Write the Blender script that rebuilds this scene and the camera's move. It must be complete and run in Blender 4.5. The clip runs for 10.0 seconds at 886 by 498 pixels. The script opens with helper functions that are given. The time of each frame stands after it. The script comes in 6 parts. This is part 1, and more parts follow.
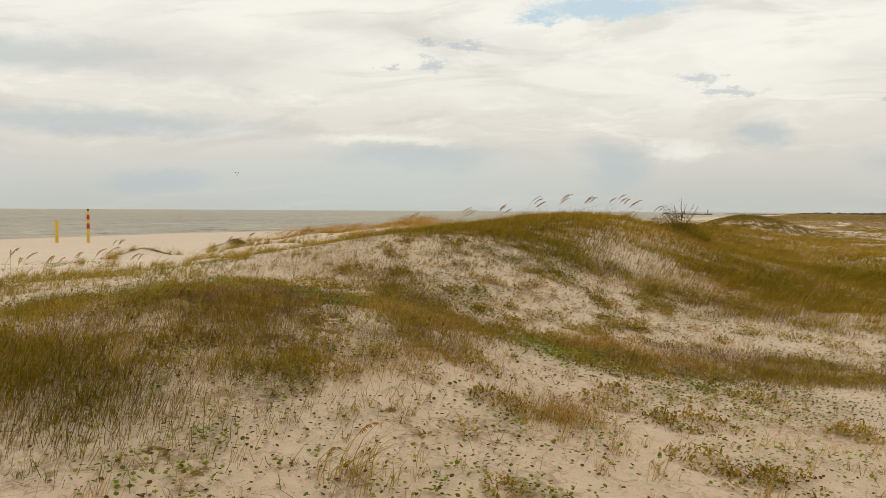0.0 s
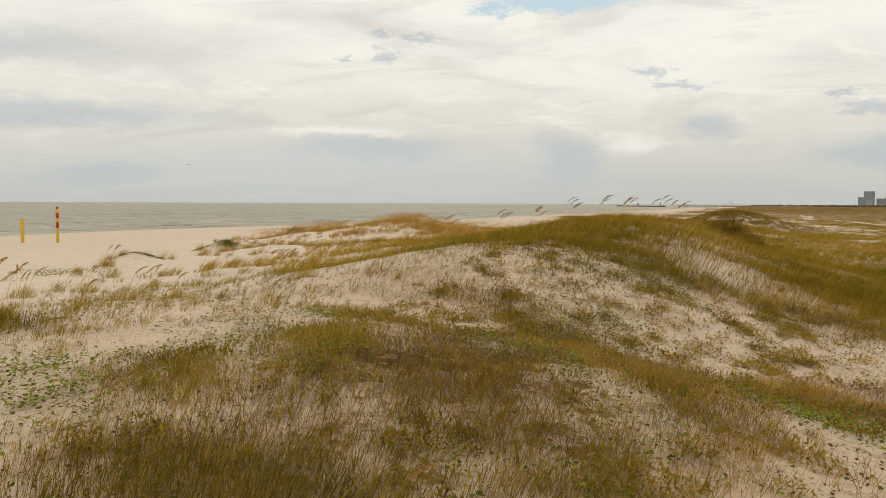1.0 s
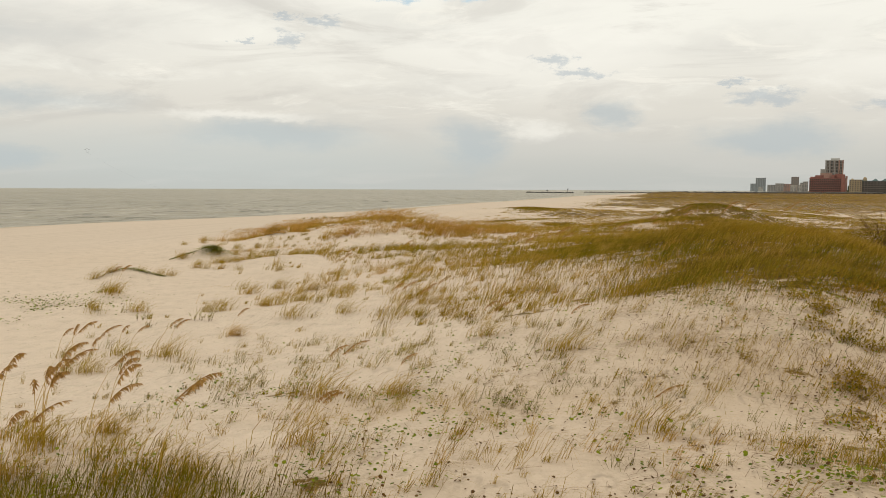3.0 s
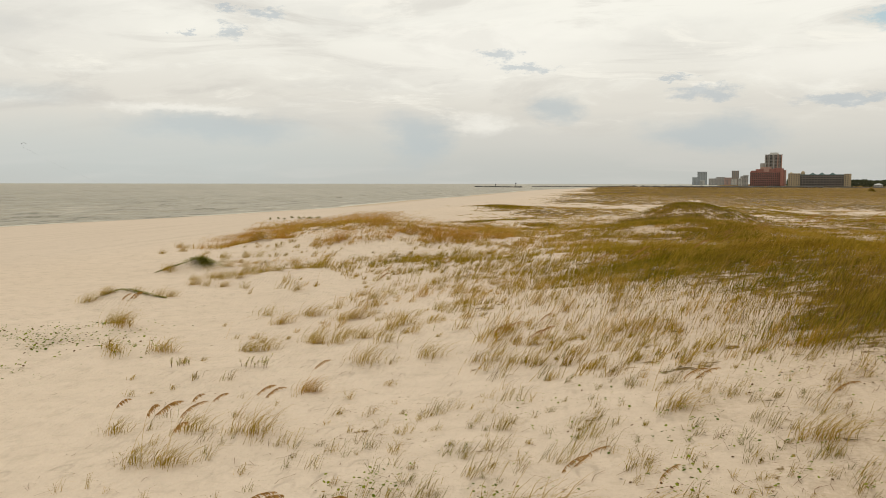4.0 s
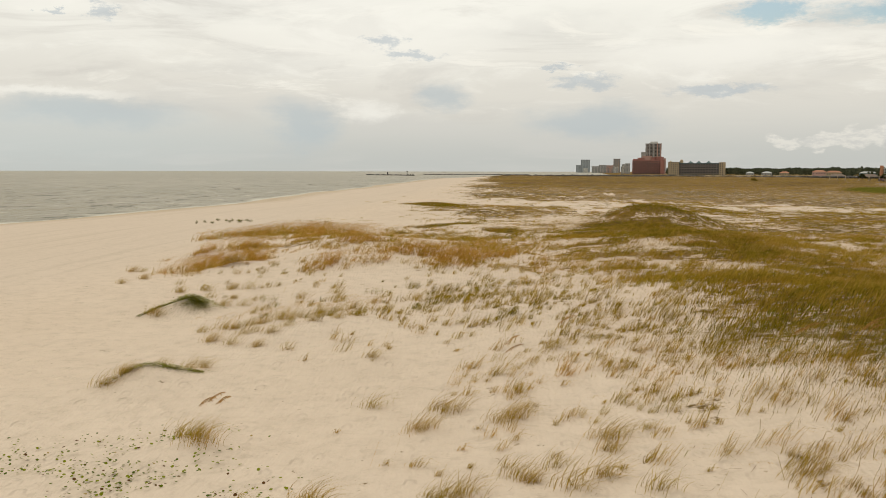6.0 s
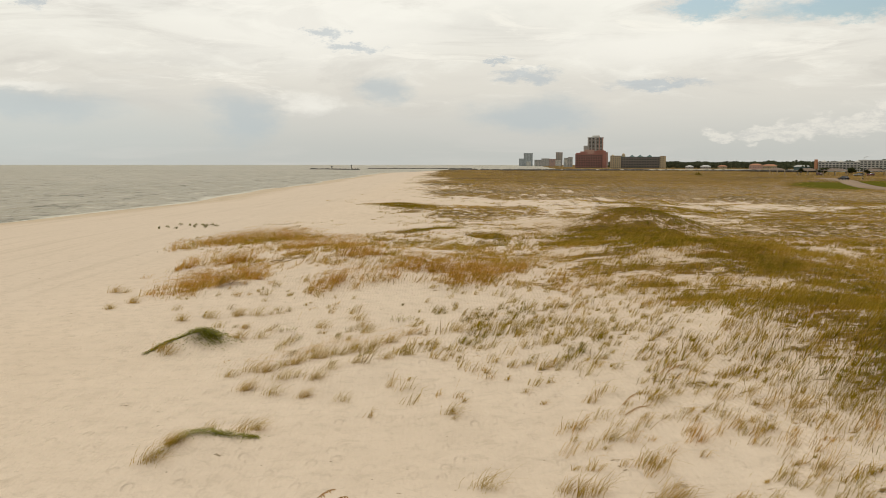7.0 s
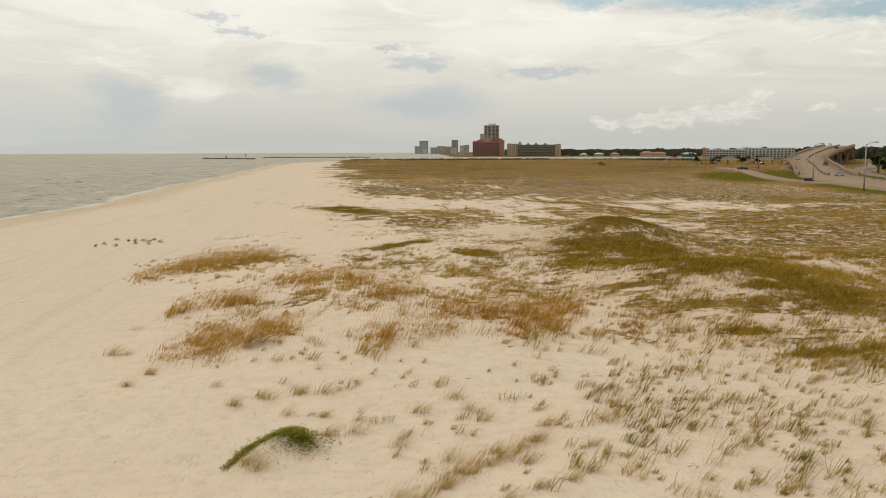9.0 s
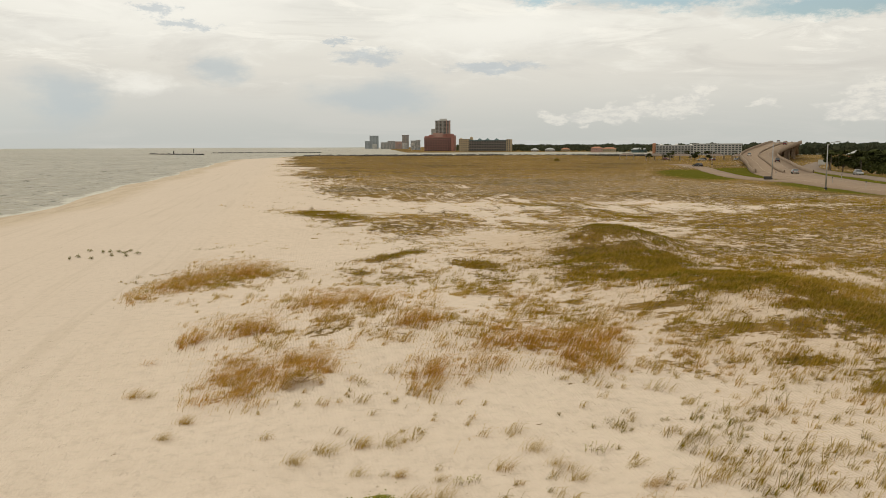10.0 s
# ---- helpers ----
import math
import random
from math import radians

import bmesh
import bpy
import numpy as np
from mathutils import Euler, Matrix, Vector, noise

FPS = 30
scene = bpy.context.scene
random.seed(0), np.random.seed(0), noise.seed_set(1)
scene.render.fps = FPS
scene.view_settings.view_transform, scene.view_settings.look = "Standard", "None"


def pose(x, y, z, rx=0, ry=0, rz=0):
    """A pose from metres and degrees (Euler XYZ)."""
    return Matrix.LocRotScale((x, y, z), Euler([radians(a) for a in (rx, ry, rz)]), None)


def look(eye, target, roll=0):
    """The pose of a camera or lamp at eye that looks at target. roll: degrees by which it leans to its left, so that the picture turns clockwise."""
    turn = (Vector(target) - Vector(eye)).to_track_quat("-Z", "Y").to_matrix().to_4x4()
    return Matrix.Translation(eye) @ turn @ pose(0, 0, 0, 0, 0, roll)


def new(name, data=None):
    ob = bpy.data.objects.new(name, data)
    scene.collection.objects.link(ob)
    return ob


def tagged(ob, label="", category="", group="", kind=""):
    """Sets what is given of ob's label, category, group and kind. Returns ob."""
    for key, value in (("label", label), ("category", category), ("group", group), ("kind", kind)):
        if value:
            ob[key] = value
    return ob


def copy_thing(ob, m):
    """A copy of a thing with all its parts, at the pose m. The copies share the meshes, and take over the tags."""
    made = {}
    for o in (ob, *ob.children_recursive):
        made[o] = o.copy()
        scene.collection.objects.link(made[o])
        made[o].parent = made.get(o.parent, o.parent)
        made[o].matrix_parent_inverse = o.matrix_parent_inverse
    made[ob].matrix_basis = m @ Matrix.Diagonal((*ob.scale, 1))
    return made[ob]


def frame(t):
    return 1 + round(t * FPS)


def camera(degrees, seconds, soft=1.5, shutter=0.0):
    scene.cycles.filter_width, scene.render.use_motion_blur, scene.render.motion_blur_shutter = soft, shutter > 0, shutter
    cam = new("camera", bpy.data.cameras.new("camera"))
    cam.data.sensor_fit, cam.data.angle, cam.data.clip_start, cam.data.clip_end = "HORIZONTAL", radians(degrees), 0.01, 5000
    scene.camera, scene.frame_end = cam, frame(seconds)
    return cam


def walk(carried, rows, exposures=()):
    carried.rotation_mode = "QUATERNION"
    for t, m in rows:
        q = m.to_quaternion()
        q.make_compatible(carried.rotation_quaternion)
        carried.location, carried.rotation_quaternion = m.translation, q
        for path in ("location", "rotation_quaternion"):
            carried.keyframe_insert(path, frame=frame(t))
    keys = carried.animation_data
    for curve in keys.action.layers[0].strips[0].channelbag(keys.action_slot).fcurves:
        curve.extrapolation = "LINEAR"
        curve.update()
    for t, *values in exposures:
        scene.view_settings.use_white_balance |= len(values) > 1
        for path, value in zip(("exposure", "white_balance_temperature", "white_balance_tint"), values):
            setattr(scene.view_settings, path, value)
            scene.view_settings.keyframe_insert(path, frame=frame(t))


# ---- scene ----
cam = camera(56.0, 10.0, soft=0.55)
PATH = [
    (0, (-3.089, 1.517, 4.612), (-3.934, 3.328, 4.519), 0.3),
    (0.5, (-4.891, 1.96, 4.829), (-5.683, 3.793, 4.726), 0.2),
    (1, (-6.756, 2.653, 4.951), (-7.499, 4.507, 4.84), 0.2),
    (1.5, (-8.66, 3.454, 5.063), (-9.352, 5.327, 4.946), 0.3),
    (2, (-10.513, 4.251, 5.215), (-11.156, 6.141, 5.089), 0.3),
    (2.5, (-12.392, 5.096, 5.386), (-12.982, 7.003, 5.25), 0.2),
    (3, (-14.286, 6.07, 5.604), (-14.817, 7.993, 5.46), 0.2),
    (4.5, (-19.604, 9.218, 6.383), (-19.946, 11.182, 6.218), 0.1),
    (5, (-21.351, 10.363, 6.676), (-21.626, 12.337, 6.503), 0.2),
    (5.5, (-23.016, 11.447, 7.031), (-23.224, 13.427, 6.85), 0.1),
    (6, (-24.66, 12.485, 7.44), (-24.801, 14.471, 7.252), 0.1),
    (7.5, (-29.857, 16.532, 8.682), (-29.795, 18.52, 8.471), 0.0),
    (8, (-31.545, 17.909, 9.13), (-31.419, 19.894, 8.912), -0.0),
    (8.5, (-33.189, 19.266, 9.621), (-33.004, 21.244, 9.394), -0.1),
    (9, (-34.816, 20.732, 10.109), (-34.571, 22.703, 9.875), -0.2),
    (9.5, (-36.453, 22.173, 10.61), (-36.148, 24.135, 10.369), -0.2),
    (10, (-38.124, 23.639, 11.129), (-37.761, 25.59, 10.882), -0.2),
]
walk(cam, [(t, look(eye, target, roll)) for t, eye, target, roll in PATH])

# ---------------------------------------------------------------- world and sun
RNG = np.random.RandomState(7)


class Nodes:
    """Short hand for building node trees."""

    def __init__(self, tree):
        self.tree = tree
        tree.nodes.clear()

    def add(self, kind, ins=None):
        n = self.tree.nodes.new(kind)
        for k, v in (ins or {}).items():
            if isinstance(v, bpy.types.NodeSocket):
                self.tree.links.new(v, n.inputs[k])
            else:
                n.inputs[k].default_value = v
        return n

    def math(self, op, a, b=0.0, clamp=False):
        n = self.add("ShaderNodeMath", {0: a, 1: b})
        n.operation, n.use_clamp = op, clamp
        return n.outputs[0]

    def vec(self, op, a, b):
        n = self.add("ShaderNodeVectorMath", {0: a, 1: b})
        n.operation = op
        return n.outputs["Value"] if op in ("LENGTH", "DOT_PRODUCT") else n.outputs[0]

    def ramp(self, v, lo, hi, a=0.0, b=1.0):
        n = self.add("ShaderNodeMapRange", {0: v, 1: lo, 2: hi, 3: a, 4: b})
        n.interpolation_type = "SMOOTHSTEP"
        return n.outputs[0]

    def mix(self, f, a, b, mode="MIX"):
        n = self.add("ShaderNodeMix", {0: f, 6: a, 7: b})
        n.data_type, n.blend_type = "RGBA", mode
        return n.outputs[2]

    def noise(self, v, scale, detail=3.0, rough=0.55, distort=0.0):
        return self.add("ShaderNodeTexNoise", {"Vector": v, "Scale": scale, "Detail": detail, "Roughness": rough, "Distortion": distort}).outputs[0]

    def xyz(self, x, y, z=0.0):
        return self.add("ShaderNodeCombineXYZ", {0: x, 1: y, 2: z}).outputs[0]


SUN_ELEVATION, SUN_AZIMUTH = 52.0, -12.0  # degrees; azimuth to the right of +y


def build_world():
    world = bpy.data.worlds.new("sky")
    scene.world = world
    world.use_nodes = True
    n = Nodes(world.node_tree)
    way = n.add("ShaderNodeTexCoord").outputs["Generated"]
    sep = n.add("ShaderNodeSeparateXYZ", {0: way})
    x, y, z = sep.outputs
    zc = n.math("MAXIMUM", z, 0.0)
    el = n.math("MULTIPLY", n.math("ARCSINE", n.math("MINIMUM", zc, 1.0)), 57.2958)
    az = n.math("MULTIPLY", n.math("ARCTAN2", x, y), 57.2958)
    flat = n.xyz(n.math("DIVIDE", x, n.math("ADD", zc, 0.16)), n.math("DIVIDE", y, n.math("ADD", zc, 0.16)))
    sky = n.add("ShaderNodeTexSky")
    sky.sky_type, sky.sun_disc = "NISHITA", False
    sky.sun_elevation, sky.sun_rotation = radians(SUN_ELEVATION), radians(SUN_AZIMUTH)
    sky.air_density, sky.dust_density = 1.2, 2.0
    blue = n.mix(1.0, sky.outputs[0], (0.080, 0.088, 0.086, 1), "MULTIPLY")
    # thin overcast: paler and brighter overhead, grey and hazy low down
    low, mid, top = (0.54, 0.55, 0.515, 1), (0.74, 0.71, 0.635, 1), (0.925, 0.905, 0.82, 1)
    cloud = n.mix(n.ramp(el, 0.0, 5.5), low, mid)
    cloud = n.mix(n.ramp(el, 4.0, 12.0), cloud, top)
    streak = n.noise(n.vec("MULTIPLY", flat, (0.55, 1.0, 1.0)), 1.5, 7.0, 0.6, 0.5)
    cloud = n.mix(n.ramp(streak, 0.46, 0.68, 0.0, 0.42), cloud, (0.64, 0.625, 0.58, 1))
    lit = n.noise(n.vec("ADD", flat, (3.1, 7.7, 0.0)), 2.6, 8.0, 0.62, 0.3)
    cloud = n.mix(n.math("MULTIPLY", n.ramp(lit, 0.50, 0.74, 0.0, 0.6), n.ramp(el, 2.5, 7.0)), cloud, (0.95, 0.93, 0.84, 1))
    drift = n.xyz(n.math("MULTIPLY", az, 0.42), n.math("MULTIPLY", el, 1.9))
    veil = n.noise(drift, 0.17, 9.0, 0.62, 1.1)
    cloud = n.mix(n.math("MULTIPLY", n.ramp(veil, 0.48, 0.66, 0.0, 0.5), n.ramp(el, 1.5, 5.0)), cloud, (0.60, 0.575, 0.525, 1))
    rim = n.noise(n.vec("ADD", drift, (17.0, 5.0, 0.0)), 0.30, 9.0, 0.66, 0.8)
    cloud = n.mix(n.math("MULTIPLY", n.ramp(rim, 0.54, 0.68, 0.0, 0.6), n.ramp(el, 2.5, 6.0)), cloud, (0.96, 0.925, 0.825, 1))
    # angles bent by noise give the banks and gaps ragged edges
    ang = n.xyz(az, n.math("MULTIPLY", el, 2.2))
    wx = n.math("SUBTRACT", n.noise(ang, 0.16, 7.0, 0.66), 0.5)
    wy = n.math("SUBTRACT", n.noise(n.vec("ADD", ang, (40.0, 9.0, 0.0)), 0.22, 7.0, 0.66), 0.5)
    bent = n.xyz(n.math("ADD", az, n.math("MULTIPLY", wx, 8.0)), n.math("ADD", el, n.math("MULTIPLY", wy, 2.4)))
    fx = n.math("SUBTRACT", n.noise(ang, 0.75, 9.0, 0.74), 0.5)
    fy = n.math("SUBTRACT", n.noise(n.vec("ADD", ang, (11.0, 77.0, 0.0)), 0.6, 8.0, 0.7), 0.5)
    fine = n.xyz(n.math("ADD", az, n.math("MULTIPLY", fx, 6.0)), n.math("ADD", el, n.math("MULTIPLY", fy, 2.4)))

    def bank(v, c, r, soft=0.55):
        d = n.vec("LENGTH", n.vec("MULTIPLY", n.vec("SUBTRACT", v, (*c, 0.0)), (1 / r[0], 1 / r[1], 0.0)), (0, 0, 0))
        return n.ramp(d, 1.0, 1.0 - soft, 0.0, 1.0)

    def banks(v, rows, soft):
        total = None
        for a, e, ra, re in rows:
            m = bank(v, (a, e), (ra, re), soft)
            total = m if total is None else n.math("MAXIMUM", total, m)
        return total

    grey = banks(bent, [(-47, 5.4, 15, 1.3), (-27, 3.6, 9, 1.4), (-13.5, 3.0, 3.6, 2.6), (-4.4, 4.9, 2.6, 1.3), (6, 3.2, 6, 1.6), (-66, 5.0, 14, 1.8), (-44, 1.8, 5, 1.0), (-52, 9.5, 16, 1.4)], 0.8)
    cloud = n.mix(n.math("MULTIPLY", grey, 0.62), cloud, (0.46, 0.525, 0.55, 1))
    dull = banks(bent, [(-43, 10.0, 15, 3.0), (-30, 12.2, 9, 1.5), (-60, 12, 14, 4)], 0.9)
    cloud = n.mix(n.math("MULTIPLY", dull, 0.5), cloud, (0.67, 0.65, 0.60, 1))
    pale = banks(bent, [(-30, 2.0, 24, 3.6), (-62, 2.0, 18, 3.4)], 0.9)
    cloud = n.mix(n.math("MULTIPLY", pale, 0.38), cloud, (0.585, 0.645, 0.630, 1))
    bright = banks(bent, [(-9, 9.0, 13, 4.2), (14, 7.5, 12, 2.2), (-9.4, 3.9, 2.2, 1.2), (-29, 4.9, 6, 0.5)], 0.9)
    cloud = n.mix(n.math("MULTIPLY", bright, 0.55), cloud, (0.97, 0.945, 0.86, 1))
    wisps = banks(fine, [(-23.5, 11.0, 1.7, 0.5), (-25.8, 9.8, 1.1, 0.8), (-26.1, 11.2, 1.3, 0.25), (-28.7, 9.5, 1.0, 0.25), (-6.1, 7.75, 2.3, 0.4), (-8.0, 8.55, 1.5, 0.55), (5.5, 5.9, 2.8, 0.65), (3.6, 6.9, 1.2, 0.3), (14.0, 5.2, 4.0, 0.5)], 0.7)
    cloud = n.mix(n.math("MULTIPLY", wisps, 0.55), cloud, (0.42, 0.49, 0.54, 1))
    # heaped clouds low over the land
    px = n.math("SUBTRACT", n.noise(ang, 0.7, 4.0, 0.5), 0.5)
    py = n.math("SUBTRACT", n.noise(n.vec("ADD", ang, (61.0, 23.0, 0.0)), 0.7, 4.0, 0.5), 0.5)
    puff = n.xyz(n.math("ADD", az, n.math("MULTIPLY", px, 3.6)), n.math("ADD", el, n.math("MULTIPLY", py, 2.2)))
    heap = banks(puff, [(18.1, 1.9, 1.4, 0.5), (20.7, 1.8, 2.0, 0.6), (22.6, 2.1, 1.6, 0.75), (24.5, 2.4, 2.0, 0.85), (26.4, 2.4, 1.5, 0.85), (27.6, 3.1, 1.0, 0.9), (31.3, 2.6, 1.2, 0.6), (36.2, 2.2, 1.9, 1.0), (38.0, 3.0, 2.0, 1.4), (44, 3.0, 3, 1.4)], 0.45)
    cloud = n.mix(n.math("MULTIPLY", heap, 0.58), cloud, n.mix(n.ramp(n.noise(ang, 1.1, 6.0, 0.7), 0.35, 0.62), (0.66, 0.645, 0.60, 1), (0.88, 0.84, 0.745, 1)))
    gaps = banks(fine, [(-14.0, 13.3, 7.5, 1.05), (-18.6, 12.9, 2.2, 0.7), (17.0, 9.9, 3.4, 1.0), (26.0, 9.5, 8.0, 1.1), (35.0, 8.4, 8.0, 1.0), (60, 22, 22, 7), (-70, 25, 16, 5), (150, 35, 30, 10)], 0.7)
    mixed = n.mix(n.math("MULTIPLY", gaps, 0.95), cloud, blue)
    back = n.add("ShaderNodeBackground", {0: mixed, 1: 1.0})
    n.add("ShaderNodeOutputWorld", {0: back.outputs[0]})


build_world()
sun = new("sun", bpy.data.lights.new("sun", "SUN"))
sun.data.energy, sun.data.angle, sun.data.color = 0.8, radians(18), (1.0, 0.93, 0.82)
sun.matrix_world = look((0, 0, 60), (-math.sin(radians(SUN_AZIMUTH)) * math.cos(radians(SUN_ELEVATION)),
                                     -math.cos(radians(SUN_AZIMUTH)) * math.cos(radians(SUN_ELEVATION)), 60 - math.sin(radians(SUN_ELEVATION))))


# ---------------------------------------------------------------- materials
def surface(name, build):
    m = bpy.data.materials.new(name)
    m.use_nodes = True
    n = Nodes(m.node_tree)
    out = n.add("ShaderNodeOutputMaterial")
    m.node_tree.links.new(build(n), out.inputs[0])
    return m


def principled(n, color, rough=0.7, metal=0.0, normal=None, **more):
    ins = {"Base Color": color, "Roughness": rough, "Metallic": metal}
    if normal is not None:
        ins["Normal"] = normal
    ins.update(more)
    return n.add("ShaderNodeBsdfPrincipled", ins).outputs[0]


def where(n):
    return n.add("ShaderNodeNewGeometry").outputs["Position"]


def bump(n, height, strength, distance):
    return n.add("ShaderNodeBump", {"Height": height, "Strength": strength, "Distance": distance}).outputs[0]


def attr(n, name):
    a = n.add("ShaderNodeAttribute")
    a.attribute_name = name
    return a.outputs["Fac"]


def sand_build(n):
    p = where(n)
    big = n.noise(p, 0.13, 4.0)
    mid = n.noise(p, 1.3, 5.0, 0.6)
    grain = n.noise(p, 55.0, 2.0, 0.7)
    col = n.mix(big, (0.612, 0.498, 0.382, 1), (0.684, 0.565, 0.446, 1))
    col = n.mix(n.ramp(mid, 0.35, 0.75, 0.0, 0.35), col, (0.52, 0.42, 0.32, 1))
    col = n.mix(n.ramp(grain, 0.5, 0.8, 0.0, 0.3), col, (0.48, 0.38, 0.27, 1))
    # shells, seeds and scraps of weed
    speck = n.add("ShaderNodeTexVoronoi", {"Vector": p, "Scale": 2.6}).outputs["Distance"]
    dots = n.math("MULTIPLY", n.ramp(speck, 0.075, 0.045), n.ramp(n.noise(p, 0.6, 3.0), 0.5, 0.62))
    col = n.mix(n.math("MULTIPLY", dots, 0.7), col, (0.16, 0.11, 0.06, 1))
    # old wheel tracks and drift lines along the beach, track shade put into colour
    lane = n.noise(n.vec("MULTIPLY", p, (0.9, 0.02, 0.0)), 1.0, 4.0, 0.7, 0.4)
    beach = n.ramp(n.add("ShaderNodeSeparateXYZ", {0: p}).outputs[0], -42.0, -50.0)
    col = n.mix(n.math("MULTIPLY", n.ramp(lane, 0.52, 0.66), n.math("MULTIPLY", beach, 0.55)), col, (0.50, 0.40, 0.29, 1))
    col = n.mix(n.math("MULTIPLY", beach, 0.4), col, n.mix(mid, (0.560, 0.468, 0.375, 1), (0.630, 0.532, 0.435, 1)))
    # shade in the dimples of trodden sand, painted as dark mottling
    dimple_shade = n.noise(p, 2.6, 6.0, 0.78, 0.6)
    col = n.mix(n.ramp(dimple_shade, 0.50, 0.64, 0.0, 0.27), col, (0.42, 0.34, 0.25, 1))
    # plant litter and low growth between the stems; shade under brush painted in too
    debris_shade = attr(n, "debris_shade")
    col = n.mix(n.math("MULTIPLY", debris_shade, 0.7), col, n.mix(mid, (0.47, 0.345, 0.225, 1), (0.54, 0.405, 0.275, 1)))
    bits = n.math("ADD", n.math("MULTIPLY", n.noise(p, 9.0, 5.0, 0.75, 1.2), 0.55), n.math("MULTIPLY", n.noise(p, 1.1, 4.0, 0.6), 0.45))
    col = n.mix(n.math("MULTIPLY", n.ramp(bits, 0.50, 0.60), n.math("MULTIPLY", debris_shade, 0.6)), col, n.mix(n.noise(p, 3.0, 3.0), (0.155, 0.095, 0.045, 1), (0.33, 0.225, 0.13, 1)))
    cover, rust = attr(n, "cover"), attr(n, "rust")
    patchy = n.noise(p, 0.55, 6.0, 0.7)
    fine = n.noise(p, 4.5, 4.0, 0.75)
    weed = n.mix(n.noise(p, 0.11, 5.0, 0.6), (0.150, 0.090, 0.018, 1), (0.235, 0.136, 0.032, 1))
    band = n.noise(n.vec("MULTIPLY", p, (0.55, 1.0, 1.0)), 0.035, 6.0, 0.68)
    weed = n.mix(n.ramp(band, 0.47, 0.62), weed, (0.094, 0.060, 0.012, 1))
    weed = n.mix(n.ramp(band, 0.46, 0.34, 0.0, 0.7), weed, (0.27, 0.165, 0.045, 1))
    weed = n.mix(n.ramp(patchy, 0.45, 0.7, 0.0, 0.75), weed, (0.086, 0.054, 0.012, 1))
    weed = n.mix(n.ramp(n.noise(p, 0.8, 5.0, 0.7), 0.54, 0.64, 0.0, 0.7), weed, (0.058, 0.037, 0.009, 1))
    weed = n.mix(n.math("MULTIPLY", rust, 0.7), weed, (0.36, 0.17, 0.035, 1))
    speckle = n.math("ADD", n.math("MULTIPLY", n.math("SUBTRACT", patchy, 0.5), 0.9), n.math("MULTIPLY", n.math("SUBTRACT", n.noise(p, 1.7, 5.0, 0.8), 0.5), 2.6))
    mask = n.ramp(n.math("ADD", cover, speckle), 0.44, 0.66)
    col = n.mix(n.math("MULTIPLY", mask, 0.94), col, weed)
    wet = attr(n, "wet")
    edge = n.ramp(n.noise(n.vec("MULTIPLY", p, (1.0, 0.12, 1.0)), 0.7, 5.0, 0.7), 0.35, 0.7)
    col = n.mix(wet, col, n.mix(edge, (0.47, 0.345, 0.20, 1), (0.345, 0.235, 0.118, 1)))
    far_lawn = attr(n, "lawn")
    col = n.mix(far_lawn, col, n.mix(mid, (0.075, 0.082, 0.009, 1), (0.115, 0.105, 0.016, 1)))
    ripple = n.add("ShaderNodeTexWave", {"Vector": p, "Scale": 2.4, "Distortion": 7.0, "Detail": 3.0, "Detail Scale": 0.9}).outputs["Fac"]
    pits = n.math("ADD", n.noise(p, 3.2, 5.0, 0.6), n.math("MULTIPLY", n.ramp(n.add("ShaderNodeTexVoronoi", {"Vector": n.vec("MULTIPLY", p, (1.0, 0.6, 1.0)), "Scale": 1.9}).outputs["Distance"], 0.12, 0.26), 0.5))
    hgt = n.math("ADD", n.math("MULTIPLY", ripple, 0.12), n.math("ADD", pits, n.math("MULTIPLY", fine, 0.4)))
    return principled(n, col, n.math("SUBTRACT", 0.95, n.math("MULTIPLY", wet, 0.45)), 0.0, bump(n, hgt, 0.75, 0.10), **{"Specular IOR Level": n.math("MULTIPLY", wet, 0.3)})


def water_build(n):
    p = where(n)
    q = n.vec("MULTIPLY", p, (1.0, 0.40, 1.0))
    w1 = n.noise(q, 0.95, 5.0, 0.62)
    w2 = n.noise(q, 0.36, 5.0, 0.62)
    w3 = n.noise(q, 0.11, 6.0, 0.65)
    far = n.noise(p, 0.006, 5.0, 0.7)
    painted_chop = n.math("ADD", n.math("MULTIPLY", w1, 0.26), n.math("ADD", n.math("MULTIPLY", w2, 0.42), n.math("MULTIPLY", w3, 0.32)))
    # sky reflection is put into the base colour, as specular is kept low
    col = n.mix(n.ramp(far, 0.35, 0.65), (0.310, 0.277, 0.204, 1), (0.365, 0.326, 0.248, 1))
    # dark wave faces and pale crests: shade and reflection painted by noise
    col = n.mix(n.ramp(painted_chop, 0.465, 0.415), col, (0.115, 0.108, 0.066, 1))
    col = n.mix(n.ramp(painted_chop, 0.535, 0.60, 0.0, 0.8), col, (0.52, 0.48, 0.37, 1))
    foam = attr(n, "foam")
    lace = n.noise(p, 0.9, 7.0, 0.8)
    caps = n.math("MULTIPLY", n.ramp(n.noise(q, 0.34, 6.0, 0.68), 0.655, 0.70), 0.75)
    white = n.math("MAXIMUM", n.ramp(n.math("ADD", foam, n.math("MULTIPLY", n.math("SUBTRACT", lace, 0.5), 1.4)), 0.35, 0.75), caps)
    col = n.mix(white, col, (0.62, 0.59, 0.50, 1))
    hgt = n.math("ADD", w1, n.math("MULTIPLY", w2, 3.0))
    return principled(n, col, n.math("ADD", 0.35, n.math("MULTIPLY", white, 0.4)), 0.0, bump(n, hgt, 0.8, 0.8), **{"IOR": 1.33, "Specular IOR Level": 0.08})


